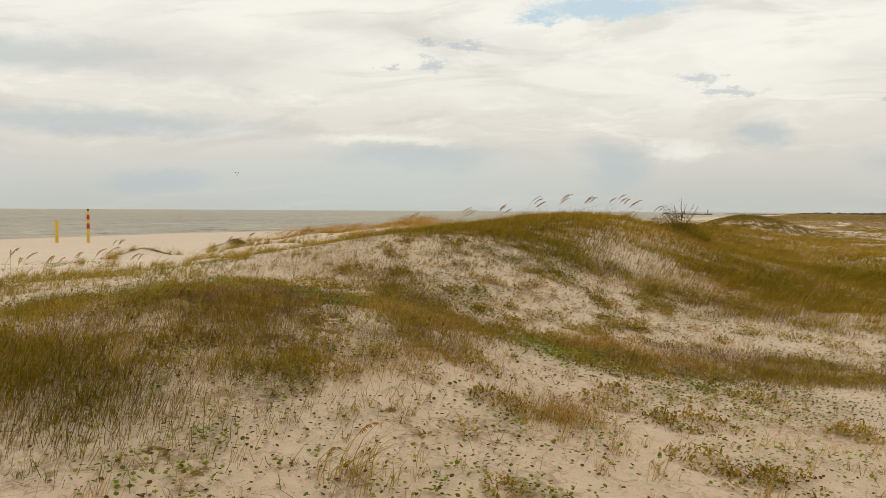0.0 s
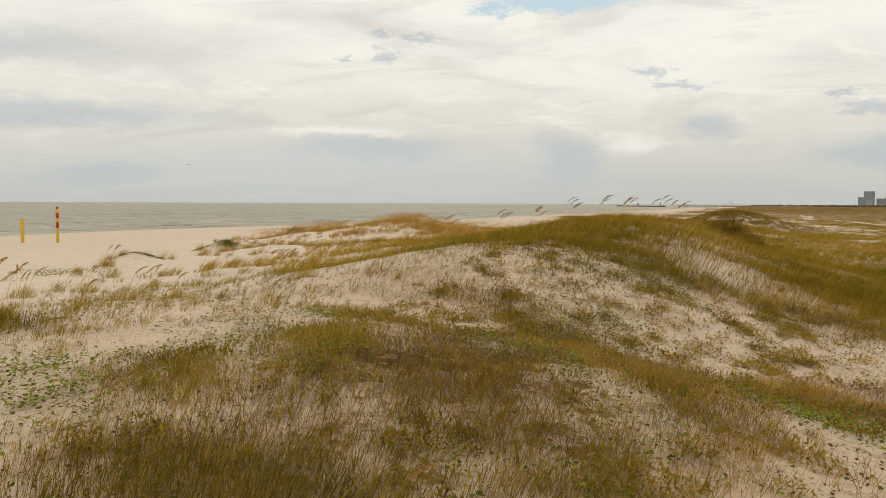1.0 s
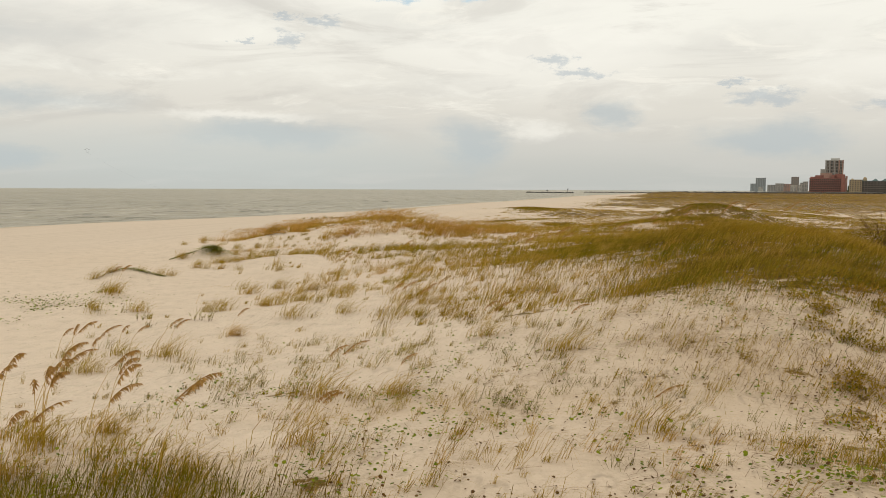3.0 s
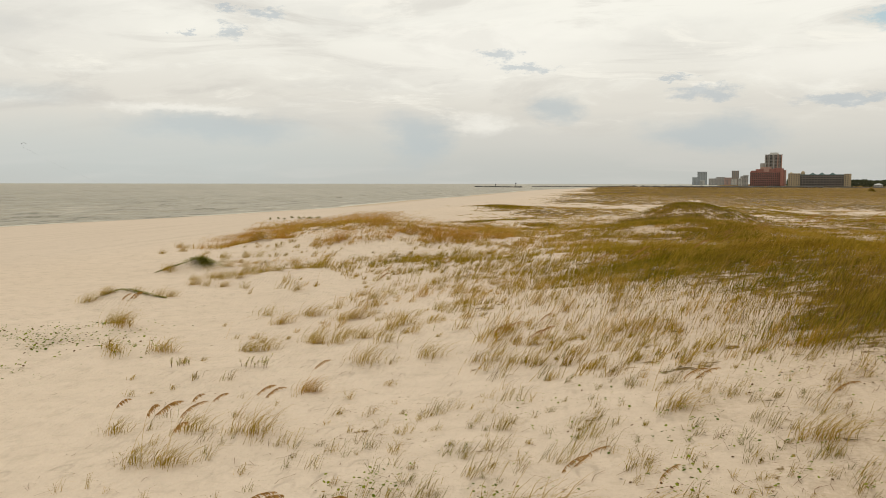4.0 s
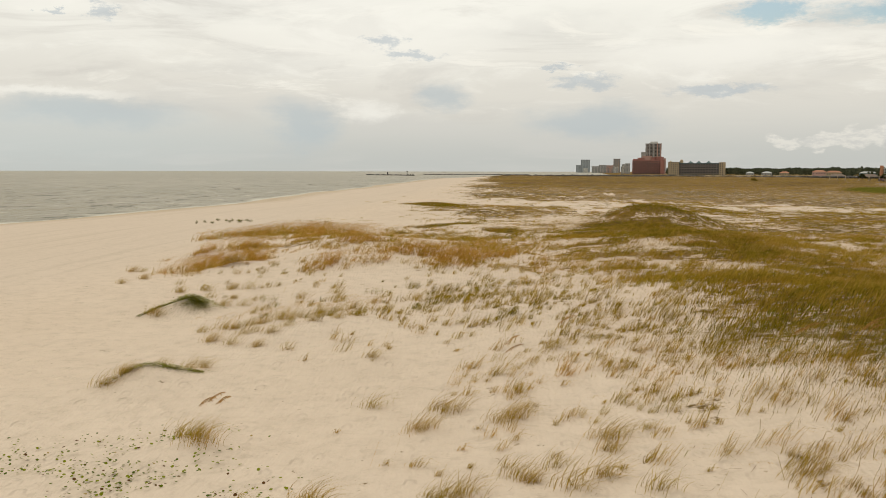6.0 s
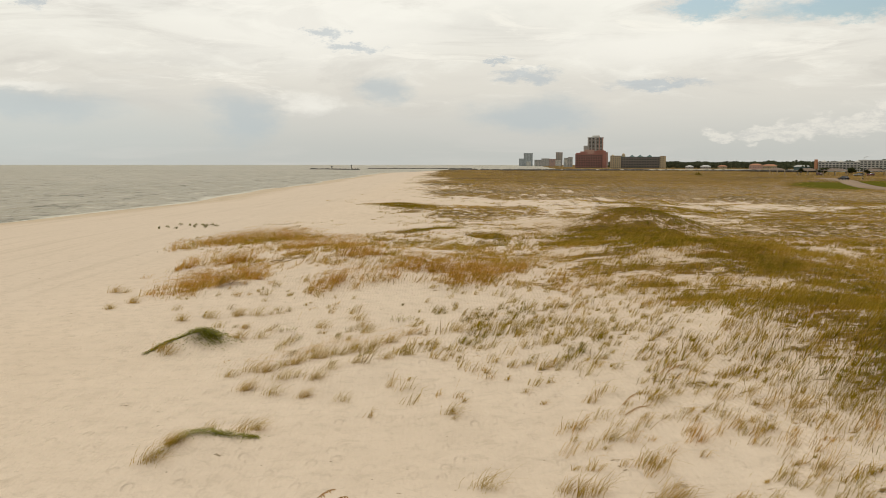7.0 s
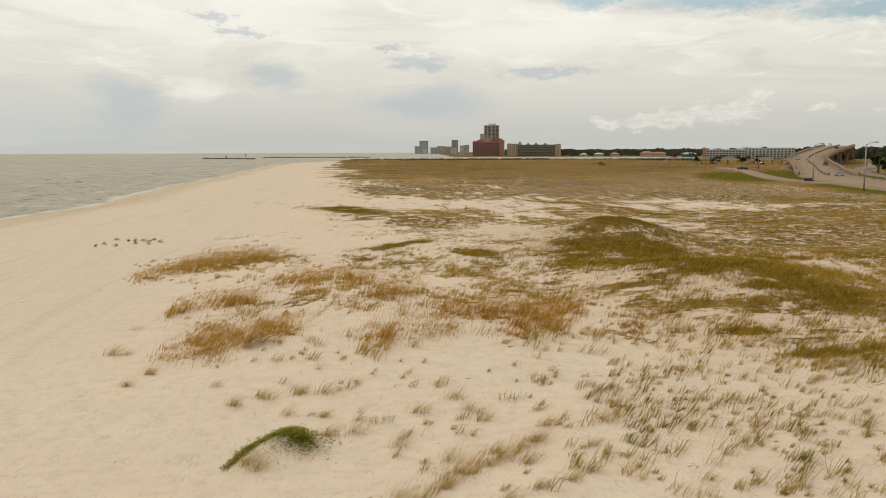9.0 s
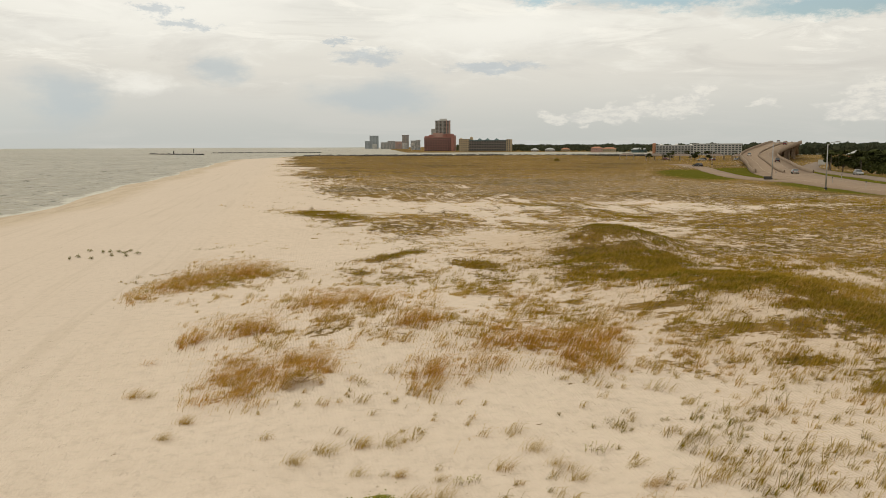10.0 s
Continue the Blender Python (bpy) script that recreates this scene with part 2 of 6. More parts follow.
def grass_build(n):
    """Blades: the attribute tone runs from deep olive (0) over straw (0.6) to rust (1); every blade differs."""
    tone = attr(n, "tone")
    one = n.add("ShaderNodeNewGeometry").outputs["Random Per Island"]
    deep = n.mix(one, (0.098, 0.061, 0.007, 1), (0.235, 0.150, 0.018, 1))
    olive = n.mix(one, (0.220, 0.148, 0.010, 1), (0.44, 0.300, 0.032, 1))
    straw = n.mix(one, (0.34, 0.205, 0.036, 1), (0.60, 0.385, 0.105, 1))
    rust = n.mix(one, (0.33, 0.165, 0.024, 1), (0.60, 0.32, 0.070, 1))
    green = n.mix(one, (0.085, 0.078, 0.003, 1), (0.230, 0.195, 0.008, 1))
    col = n.mix(n.ramp(tone, 0.015, 0.05), green, n.mix(n.ramp(tone, 0.05, 0.20), deep, olive))
    col = n.mix(n.ramp(tone, 0.30, 0.62), col, straw)
    col = n.mix(n.ramp(tone, 0.62, 1.0), col, rust)
    drift = n.noise(where(n), 0.42, 4.0, 0.65)
    col = n.mix(n.ramp(drift, 0.52, 0.66, 0.0, 0.6), col, (0.84, 0.94, 0.62, 1), "MULTIPLY")
    col = n.mix(n.ramp(drift, 0.46, 0.34, 0.0, 0.8), col, (1.0, 0.88, 0.8, 1), "MULTIPLY")
    solid = principled(n, col, 0.8, **{"Specular IOR Level": 0.03})
    thin = n.add("ShaderNodeBsdfTranslucent", {0: col}).outputs[0]
    return n.add("ShaderNodeMixShader", {0: 0.55, 1: solid, 2: thin}).outputs[0]


def leaf_build(n):
    one = n.add("ShaderNodeNewGeometry").outputs["Random Per Island"]
    col = n.mix(n.ramp(one, 0.05, 0.6), (0.070, 0.100, 0.003, 1), (0.200, 0.225, 0.010, 1))
    col = n.mix(n.ramp(one, 0.88, 0.90), col, (0.110, 0.050, 0.014, 1))
    col = n.mix(n.ramp(one, 0.97, 0.985), col, (0.30, 0.21, 0.04, 1))
    solid = principled(n, col, 0.6, **{"Specular IOR Level": 0.08})
    thin = n.add("ShaderNodeBsdfTranslucent", {0: col}).outputs[0]
    return n.add("ShaderNodeMixShader", {0: 0.25, 1: solid, 2: thin}).outputs[0]


def plain(name, a, b, rough=0.7, scale=3.0, metal=0.0, relief=0.15, spec=0.4):
    """A painted, stone or wood surface: two tones mixed by noise at two scales, with fine relief."""

    def build(n):
        p = n.add("ShaderNodeTexCoord").outputs["Object"]
        f = n.math("ADD", n.math("MULTIPLY", n.noise(p, scale, 5.0, 0.65), 0.6), n.math("MULTIPLY", n.noise(p, scale * 9, 3.0), 0.4))
        one = n.add("ShaderNodeObjectInfo").outputs["Random"]
        col = n.mix(n.ramp(f, 0.3, 0.7), (*a, 1), (*b, 1))
        col = n.mix(n.math("MULTIPLY", one, 0.18), col, (b[0] * 0.7, b[1] * 0.7, b[2] * 0.7, 1))
        return principled(n, col, rough, metal, bump(n, f, relief, 0.05), **{"Specular IOR Level": spec})

    return surface(name, build)


SAND = surface("sand", sand_build)
WATER = surface("sea_water", water_build)
GRASS = surface("grass_blades", grass_build)
LEAF = surface("leaves", leaf_build)
YELLOW = plain("yellow_paint", (0.62, 0.40, 0.02), (0.72, 0.48, 0.03), 0.45, 4.0)
RED = plain("red_paint", (0.36, 0.025, 0.015), (0.45, 0.04, 0.02), 0.45, 4.0)
DARK = plain("dark_cap", (0.03, 0.03, 0.028), (0.06, 0.05, 0.045), 0.6)
TWIG = plain("dead_wood", (0.115, 0.062, 0.028), (0.235, 0.138, 0.068), 0.9, 9.0, 0.0, 0.15, 0.08)
WITHERED = plain("withered_leaves", (0.060, 0.030, 0.011), (0.150, 0.080, 0.030), 0.9, 14.0, 0.0, 0.1, 0.06)
ROCK = plain("jetty_rock", (0.035, 0.033, 0.03), (0.10, 0.09, 0.075), 0.85, 0.6)
CONCRETE = plain("bridge_concrete", (0.235, 0.172, 0.118), (0.305, 0.232, 0.165), 0.85, 0.25, 0.0, 0.15, 0.05)
FADED = plain("faded_line_paint", (0.34, 0.265, 0.195), (0.42, 0.34, 0.26), 0.9, 0.3, 0.0, 0.1, 0.05)
DECK = plain("road_concrete", (0.25, 0.178, 0.120), (0.305, 0.222, 0.152), 0.85, 0.12, 0.0, 0.15, 0.05)
PAVED = plain("pale_asphalt", (0.20, 0.15, 0.110), (0.26, 0.20, 0.150), 0.9, 0.2, 0.0, 0.15, 0.05)
METAL = plain("galvanised_steel", (0.33, 0.32, 0.30), (0.42, 0.41, 0.39), 0.5, 5.0, 0.6)
GLASS = plain("dark_window_glass", (0.06, 0.062, 0.062), (0.11, 0.112, 0.11), 0.12, 0.3, 0.0, 0.0)
# far panes paled: distance haze and sky reflection put into the colour
HAZEGLASS = plain("hazed_window_glass", (0.17, 0.18, 0.185), (0.24, 0.25, 0.25), 0.15, 0.3, 0.0, 0.0)
TYRE = plain("rubber", (0.02, 0.02, 0.02), (0.035, 0.034, 0.032), 0.9)
WHITE = plain("white_stucco", (0.50, 0.48, 0.44), (0.58, 0.56, 0.51), 0.8, 0.3)
BEIGE = plain("beige_stucco", (0.36, 0.28, 0.17), (0.44, 0.345, 0.22), 0.8, 0.2)
# brown, red, pink and grey walls are paled: distance haze put into the colour
BROWN = plain("brown_stucco", (0.27, 0.225, 0.19), (0.34, 0.285, 0.24), 0.8, 0.2)
UMBER = plain("umber_stucco", (0.15, 0.128, 0.110), (0.20, 0.170, 0.145), 0.8, 0.2)
BRICK = plain("red_stucco", (0.31, 0.135, 0.105), (0.37, 0.17, 0.135), 0.8, 0.2)
PINK = plain("pink_stucco", (0.42, 0.25, 0.20), (0.47, 0.30, 0.24), 0.8, 0.2)
GREY = plain("grey_stucco", (0.35, 0.335, 0.31), (0.43, 0.41, 0.38), 0.8, 0.2)
# blue grey of the furthest walls is distance haze put into the colour
HAZEWALL = plain("hazed_stucco", (0.30, 0.335, 0.355), (0.36, 0.395, 0.41), 0.8, 0.2)
TEAL = plain("teal_roof", (0.07, 0.12, 0.115), (0.10, 0.16, 0.15), 0.6, 0.4)
TILE = plain("clay_roof", (0.36, 0.16, 0.085), (0.45, 0.22, 0.12), 0.8, 0.5)
HUTROOF = plain("weathered_roof", (0.15, 0.11, 0.08), (0.22, 0.165, 0.125), 0.9, 0.5)
PALEROOF = plain("pale_roof", (0.42, 0.42, 0.40), (0.50, 0.50, 0.47), 0.7, 0.5)
FOLIAGE = surface("tree_leaves", lambda n: principled(n, n.mix(n.add("ShaderNodeNewGeometry").outputs["Random Per Island"], (0.022, 0.028, 0.007, 1), (0.066, 0.070, 0.020, 1)), 0.8, **{"Specular IOR Level": 0.04}))
# leaves of the far trees, greyed to put distance haze into their colour
HAZELEAF = surface("hazed_leaves", lambda n: principled(n, n.mix(n.add("ShaderNodeNewGeometry").outputs["Random Per Island"], (0.050, 0.060, 0.034, 1), (0.10, 0.105, 0.062, 1)), 0.8, **{"Specular IOR Level": 0.04}))
BARK = plain("bark", (0.08, 0.06, 0.045), (0.15, 0.12, 0.09), 0.9, 2.0)


# ---------------------------------------------------------------- helpers of this scene
def mesh_of(name, verts, faces, material=None, smooth=False, attrs=None):
    """A mesh from arrays: verts (n, 3), faces (m, 3) or (m, 4)."""
    verts, faces = np.asarray(verts, np.float32), np.asarray(faces, np.int32)
    me = bpy.data.meshes.new(name)
    me.vertices.add(len(verts))
    me.vertices.foreach_set("co", verts.ravel())
    k = faces.shape[1]
    me.loops.add(faces.size)
    me.loops.foreach_set("vertex_index", faces.ravel())
    me.polygons.add(len(faces))
    me.polygons.foreach_set("loop_start", np.arange(0, faces.size, k, dtype=np.int32))
    me.polygons.foreach_set("loop_total", np.full(len(faces), k, np.int32))
    if smooth:
        me.polygons.foreach_set("use_smooth", np.ones(len(faces), bool))
    for key, values in (attrs or {}).items():
        a = me.attributes.new(key, "FLOAT", "POINT")
        a.data.foreach_set("value", np.asarray(values, np.float32))
    me.update(calc_edges=True)
    if material:
        me.materials.append(material)
    return me


def part(name, bm, material, parent, label="", smooth=False):
    """Links a bmesh (or a mesh) as one mesh object under a thing or a part."""
    if isinstance(bm, bmesh.types.BMesh):
        me = bpy.data.meshes.new(name)
        for f in bm.faces:
            f.smooth = smooth
        bm.to_mesh(me)
        bm.free()
        me.materials.append(material)
    else:
        me = bm
        if material and not me.materials:
            me.materials.append(material)
    ob = new(name, me)
    ob.parent = parent
    if label:
        tagged(ob, label)
    return ob


def thing(name, label, category, group="", at=(0, 0, 0), turn=0.0, kind=""):
    e = new(name)
    e.matrix_world = pose(*at, 0, 0, turn)
    e.empty_display_size = 0.2
    return tagged(e, label, category, group, kind)


def box(size, at=(0, 0, 0), bevel=0.0, turn=0.0, bm=None):
    """A block with bevelled edges, its middle at the place given."""
    b = bmesh.new()
    bmesh.ops.create_cube(b, size=1.0, matrix=Matrix.Translation(at) @ Matrix.Rotation(radians(turn), 4, "Z") @ Matrix.Diagonal((*size, 1)))
    if bevel:
        bmesh.ops.bevel(b, geom=b.edges[:], offset=bevel, segments=2, affect="EDGES", profile=0.6)
    return merge(bm, b)


def merge(bm, b):
    if bm is None:
        return b
    me = bpy.data.meshes.new("tmp")
    b.to_mesh(me)
    b.free()
    bm.from_mesh(me)
    bpy.data.meshes.remove(me)
    return bm


def tube(points, radii, sides=8, bm=None):
    """A round bar through points, with a radius at each."""
    b = bmesh.new()
    rings = []
    for i, (p, r) in enumerate(zip(points, radii)):
        a, c = Vector(points[max(i - 1, 0)]), Vector(points[min(i + 1, len(points) - 1)])
        q = (c - a).to_track_quat("Z", "X")
        rings.append([b.verts.new(Vector(p) + q @ Vector((r * math.cos(t), r * math.sin(t), 0))) for t in (2 * math.pi * k / sides for k in range(sides))])
    for u, v in zip(rings, rings[1:]):
        for k in range(sides):
            b.faces.new((u[k], u[(k + 1) % sides], v[(k + 1) % sides], v[k]))
    b.faces.new(rings[0][::-1])
    b.faces.new(rings[-1])
    return merge(bm, b)


TABLE = np.random.RandomState(3).rand(256, 256)


def vnoise(x, y):
    """Smooth noise from 0 to 1 over the plane."""
    xi, yi = np.floor(x).astype(int), np.floor(y).astype(int)
    fx, fy = x - xi, y - yi
    fx, fy = fx * fx * (3 - 2 * fx), fy * fy * (3 - 2 * fy)
    t = lambda a, b: TABLE[a % 256, b % 256]
    return (t(xi, yi) * (1 - fx) + t(xi + 1, yi) * fx) * (1 - fy) + (t(xi, yi + 1) * (1 - fx) + t(xi + 1, yi + 1) * fx) * fy


def fbm(x, y, octaves=4, gain=0.5):
    total, amp, norm = 0.0, 1.0, 0.0
    for k in range(octaves):
        total = total + amp * vnoise(x * 2**k + 17.3 * k, y * 2**k + 5.1 * k)
        norm += amp
        amp *= gain
    return total / norm


def smooth(a, b, v):
    t = np.clip((v - a) / (b - a), 0, 1)
    return t * t * (3 - 2 * t)


# ---------------------------------------------------------------- the lie of the land
SEA = 0.8
# dune mounds: middle x, y, spread, height over the beach
MOUNDS = [
    (-12, 20, 3.2, 1.35), (-10.5, 26, 3.2, 1.36), (-11, 33, 4, 1.68), (-14, 41, 5, 1.03), (-15, 50, 5, 0.42), (-14, 59, 6, 0.87),
    (-12, 68, 6, 0.73), (-11, 78, 6, -0.09), (-10, 93, 4.2, 1.19), (-14, 12, 3.2, 0.44), (-9.2, 9.3, 3.2, 1.06), (-17, 19, 3.5, 0.39),
    (-18, 28, 4, 0.79), (-24, 36, 5, 0.54), (-24, 53, 5, 0.21), (-32, 56, 4.5, 0.76), (-34, 63, 4.5, 0.72), (-38, 51, 4, 0.33),
    (-30, 86, 7, 0.18), (-26, 22, 5, 0.15), (-20, 12, 4, 0.43), (-35, 43, 3.5, 0.18), (-36, 120, 9, 0.48),
    (-36.5, 42.5, 4, -0.26), (-32, 38, 5, -0.08), (-26, 42, 5, 0.21), (-28, 27, 5, -0.12), (-38, 53, 5, -0.35), (-36, 68, 6, 0.42), (-17, 54, 5, -0.30),
    (-9, 16, 3, 0.07), (-8.5, 23, 3.5, -0.11), (-33, 80, 6, -0.32), (-28, 34, 4, -0.16), (-11.3, 90, 3.8, 0.95), (-13, 81, 3.4, 0.55), (-12.5, 69, 4.0, 0.35),
]


# small hummocks that plants have gathered: middle x, y, spread, height
HUMMOCKS = [(-36.15, 42.55, 0.5, 0.42), (-36.9, 42.2, 0.55, 0.22), (-33.3, 32.0, 0.7, 0.36), (-30.4, 27.0, 0.7, 0.25), (-28.5, 23.9, 0.6, 0.16), (-25.7, 22.5, 0.6, 0.14),
            (-31.5, 37.2, 1.0, 0.22), (-29.8, 38.2, 1.0, 0.25), (-28.0, 33.4, 0.7, 0.15), (-37.9, 52.8, 1.1, 0.3), (-22.7, 24.4, 0.8, 0.15)]


def shore(y):
    """x of the water's edge."""
    return -79 - 12 * np.exp(-(((y - 60) / 60) ** 2)) + 1.3 * np.sin(y / 23.0) + 0.7 * np.sin(y / 9.0 + 1) + 60 * smooth(640, 860, y)


def land(x, y, fine=True):
    """Height of the ground."""
    x, y = np.asarray(x, float), np.asarray(y, float)
    s = x - shore(y)
    z = np.interp(s, [-4000, -60, -15, 0, 8, 25, 40, 52, 70, 90, 130, 4000], [-12, -2.5, -0.3, 0.8, 1.35, 1.8, 2.1, 2.3, 2.35, 1.95, 1.85, 1.9])
    for a, b, r, k in MOUNDS:
        z = z + k * np.exp(-((x - a) ** 2 + (y - b) ** 2) / (2 * r * r))
    for a, b, r, k in HUMMOCKS:
        z = z + k * np.exp(-((x - a) ** 2 + (y - b) ** 2) / (2 * r * r))
    dune = smooth(30, 52, s)
    z = z + dune * (fbm(x / 13 + 9, y / 13, 3) - 0.5) * 1.3 * smooth(60, 130, y) * (0.35 + 0.65 * smooth(420, 120, y)) * (1 - 0.85 * smooth(45, 72, x))
    if fine:
        z = z + dune * ((fbm(x / 2.6, y / 2.6, 3) - 0.5) * 0.22 + (vnoise(x / 0.8 + 3, y / 0.8) - 0.5) * 0.05)
        z = z + (1 - dune) * smooth(2, 12, s) * (fbm(x / 1.7, y / 4.5, 3) - 0.5) * 0.06
    z = z + 1.3 * np.exp(-(((y - 660) / 26) ** 2)) * smooth(-60, -20, x) * smooth(260, 160, x)
    # the inlet beyond the dunes, and the shore on its far side
    z = z - 3.5 * smooth(690, 745, y) + 3.3 * smooth(1130, 1240, y) * smooth(0, 110, x - 60 - 0.1 * (y - 1240))
    return z


def ground_z(x, y):
    return float(land(np.array([x]), np.array([y]))[0])


def spline(points, per=10):
    """A smooth line through points (Catmull-Rom)."""
    p = [np.array(q, float) for q in points]
    p = [2 * p[0] - p[1]] + p + [2 * p[-1] - p[-2]]
    out = []
    for a, b, c, d in zip(p, p[1:], p[2:], p[3:]):
        for t in np.linspace(0, 1, per, endpoint=False):
            out.append(0.5 * (2 * b + (c - a) * t + (2 * a - 5 * b + 4 * c - d) * t * t + (3 * b - a - 3 * c + d) * t**3))
    return np.array(out + [p[-2]])


ROADLINE = spline([(40, 20, 1.95), (60, 98, 1.95), (81, 172, 1.95), (91, 206, 1.95), (117, 266, 2.15), (154.5, 334, 3.1), (200, 416, 6.4), (258, 484, 12.0), (318, 577, 10.0), (400, 700, 3.0)], 12)
SIDELINE = spline([(142, 392, 1.9), (125.4, 336.4, 1.9), (106, 290, 1.9), (88, 243, 1.9), (83, 216, 1.9), (88, 200, 1.9)], 10)
FRONTLINE = spline([(70, 110, 1.9), (96, 175, 1.9), (113, 213, 1.9), (146, 290, 1.9), (182, 346, 1.9), (240, 420, 1.9)], 10)


def off_road(x, y):
    """0 on the roads, 1 clear of them."""
    out = np.ones_like(x)
    some = (x > 30) & (y < 720)
    for line, half in ((ROADLINE, 9.5), (SIDELINE, 3.6), (FRONTLINE, 4.0)):
        d = np.full(some.sum(), 1e9)
        for p in line[::2]:
            d = np.minimum(d, np.hypot(x[some] - p[0], y[some] - p[1]) - 0.0)
        step = np.linalg.norm(line[2] - line[0])
        out[some] = np.minimum(out[some], smooth(half, half + 2.0 + 0.1 * step, d))
    return out


def ellipse(x, y, cx, cy, rx, ry, turn=0.0):
    c, s = math.cos(radians(turn)), math.sin(radians(turn))
    u, v = (x - cx) * c + (y - cy) * s, -(x - cx) * s + (y - cy) * c
    return np.exp(-((u / rx) ** 2 + (v / ry) ** 2) ** 1.5)


def most(x, y, rows):
    out = 0.0 * x
    for r in rows:
        out = np.maximum(out, ellipse(x, y, *r))
    return out


# stretches of growth: middle x, y, half widths, turn
MEADOW = [(-19.0, 11.3, 2.0, 1.05, 8), (-9.9, 6.7, 1.9, 0.75, -12), (-14.5, 36, 4.5, 9, -8), (-12.2, 26, 3.4, 6, 10), (-13.4, 22.4, 2.0, 2.6, 20), (-4.5, 28, 3.6, 5.5, 10), (-2, 37, 4.5, 11, 0), (-17.6, 47.5, 2.2, 0.9, 0), (-7, 40, 4, 10, 0),
          (-14, 44, 4, 5, 0), (-18.9, 51.5, 1.3, 1.0, -10)]
# dark growth on the large mound and the crest that runs inland from it
# shade on the mound's front face is painted in as darker growth too
CREST = [(-15.0, 85.9, 7.2, 3.0, 54), (-10.8, 89.6, 4.8, 4.4, -76), (-11.6, 82.4, 8.0, 4.0, 75), (-13.4, 74.3, 8.6, 4.4, 72), (-17.5, 76.1, 4.6, 3.2, 64), (-12.8, 67.7, 6.4, 4.6, 85), (-11.7, 61.9, 6.2, 3.2, 78), (-10.6, 56.2, 4.6, 3.0, 70), (-8, 49, 3.6, 6, 0)]
# darker bands across the plain
BANDS = [(-0.3, 164.6, 12.7, 7.4, -88), (-10.6, 134.7, 7.4, 5.3, 9), (4.7, 135.1, 15.6, 3.0, 80), (8.9, 122.1, 8.6, 5.7, -42), (14.9, 112.2, 7.9, 4.6, -11), (25.5, 109.5, 5.8, 3.7, 27), (-33.5, 126.6, 9.8, 3.6, -73), (-29.7, 89.4, 5.3, 1.3, 45),
         (-24.3, 82.9, 3.1, 1.6, -59), (-1.6, 79.1, 3.6, 1.4, -31), (-22.1, 165.8, 15.3, 7.7, -61), (40, 150, 16, 7, 10), (52, 118, 12, 6, 0)]
RUSSET = [(-28.7, 55.7, 3.6, 1.2, 7), (-25.5, 56.6, 2.9, 1.1, 54), (-30.8, 57.1, 2.1, 1.1, 38), (-31.5, 53.0, 1.4, 1.0, 41), (-27.2, 53.2, 1.8, 1.1, 54), (-39.9, 54.6, 2.8, 1.8, 85), (-38.1, 55.6, 2.3, 1.0, -50), (-35.8, 64.5, 3.4, 1.7, -30),
          (-37.7, 66.0, 2.4, 1.1, -82), (-40.3, 62.0, 2.1, 1.1, -40), (-42.7, 61.4, 1.6, 0.6, -90), (-41.8, 84.3, 3.7, 2.2, -55), (-44.7, 79.8, 4.2, 1.6, 69), (-33.5, 52.6, 1.7, 0.7, 81), (-32.6, 59.1, 1.5, 1.1, 89), (-47.1, 73.9, 1.9, 0.9, 88)]
BRAKE = [(-9.3, 9.8, 2.4, 2.6, 15), (-8.4, 11.2, 1.6, 1.6, 0), (-12.8, 16.6, 2.0, 0.9, -25), (-10.3, 15.0, 2.4, 0.7, -35), (-8.0, 12.6, 1.6, 0.8, -50), (-5.2, 13.2, 1.6, 0.8, -10), (-3.2, 15.6, 2.4, 0.8, 5), (-6, 23, 2.0, 2.6, 0), (-8.2, 31, 3, 6, 0), (-8.6, 21.6, 1.8, 1.2, 20), (-10.4, 23.4, 1.6, 1.6, 0)]
# matted brush close to the path, dense enough to hide the sand when seen from the side
THICKET = [(-9.9, 6.9, 1.5, 0.7, 5), (-12.0, 8.9, 1.5, 0.6, -30), (-9.2, 7.6, 1.3, 0.9, 16), (-10.9, 9.8, 1.8, 0.6, -59), (-9.0, 8.8, 1.4, 0.9, -78), (-10.9, 15.9, 1.0, 0.5, -31), (-9.3, 13.5, 3.1, 0.8, -67), (-7.8, 11.4, 2.2, 0.7, -72), (-7.1, 9.8, 0.9, 0.5, -84), (-7.9, 8.2, 1.4, 0.7, 41),
           (-6.3, 14.3, 1.4, 0.8, 81), (-16.8, 11.0, 1.7, 1.1, 10), (-19.2, 11.8, 2.6, 1.5, 10), (-17.2, 15.0, 2.4, 0.7, 12), (-4.0, 14.6, 2.4, 0.8, 10), (-12.2, 13.4, 1.2, 0.5, -40), (-5.6, 9.1, 0.6, 0.5, 0)]
# dark broken scrub on the slopes below the crest
SCRUB = [(-19.6, 62.0, 5.2, 2.8, 70), (-17.5, 57.8, 4.1, 2.7, 54), (-15.4, 55.8, 3.4, 2.2, 67), (-20.6, 69.6, 6.6, 2.0, 71), (-33.2, 81.7, 1.9, 1.0, 87), (-22.9, 66.1, 2.1, 0.7, 72), (-15, 41, 5.0, 7, 0), (-16, 48, 4.4, 4, 0), (-9, 57, 4.5, 7, 0)]
SWARD = [(-18, 15, 6, 2.0, 12), (-14, 20, 4, 3, 0), (-15, 16.5, 3, 2, 0), (-19, 30, 4, 6, 0), (-18.5, 22.7, 6, 1.6, -62), (-24, 40, 6, 5, 30)]
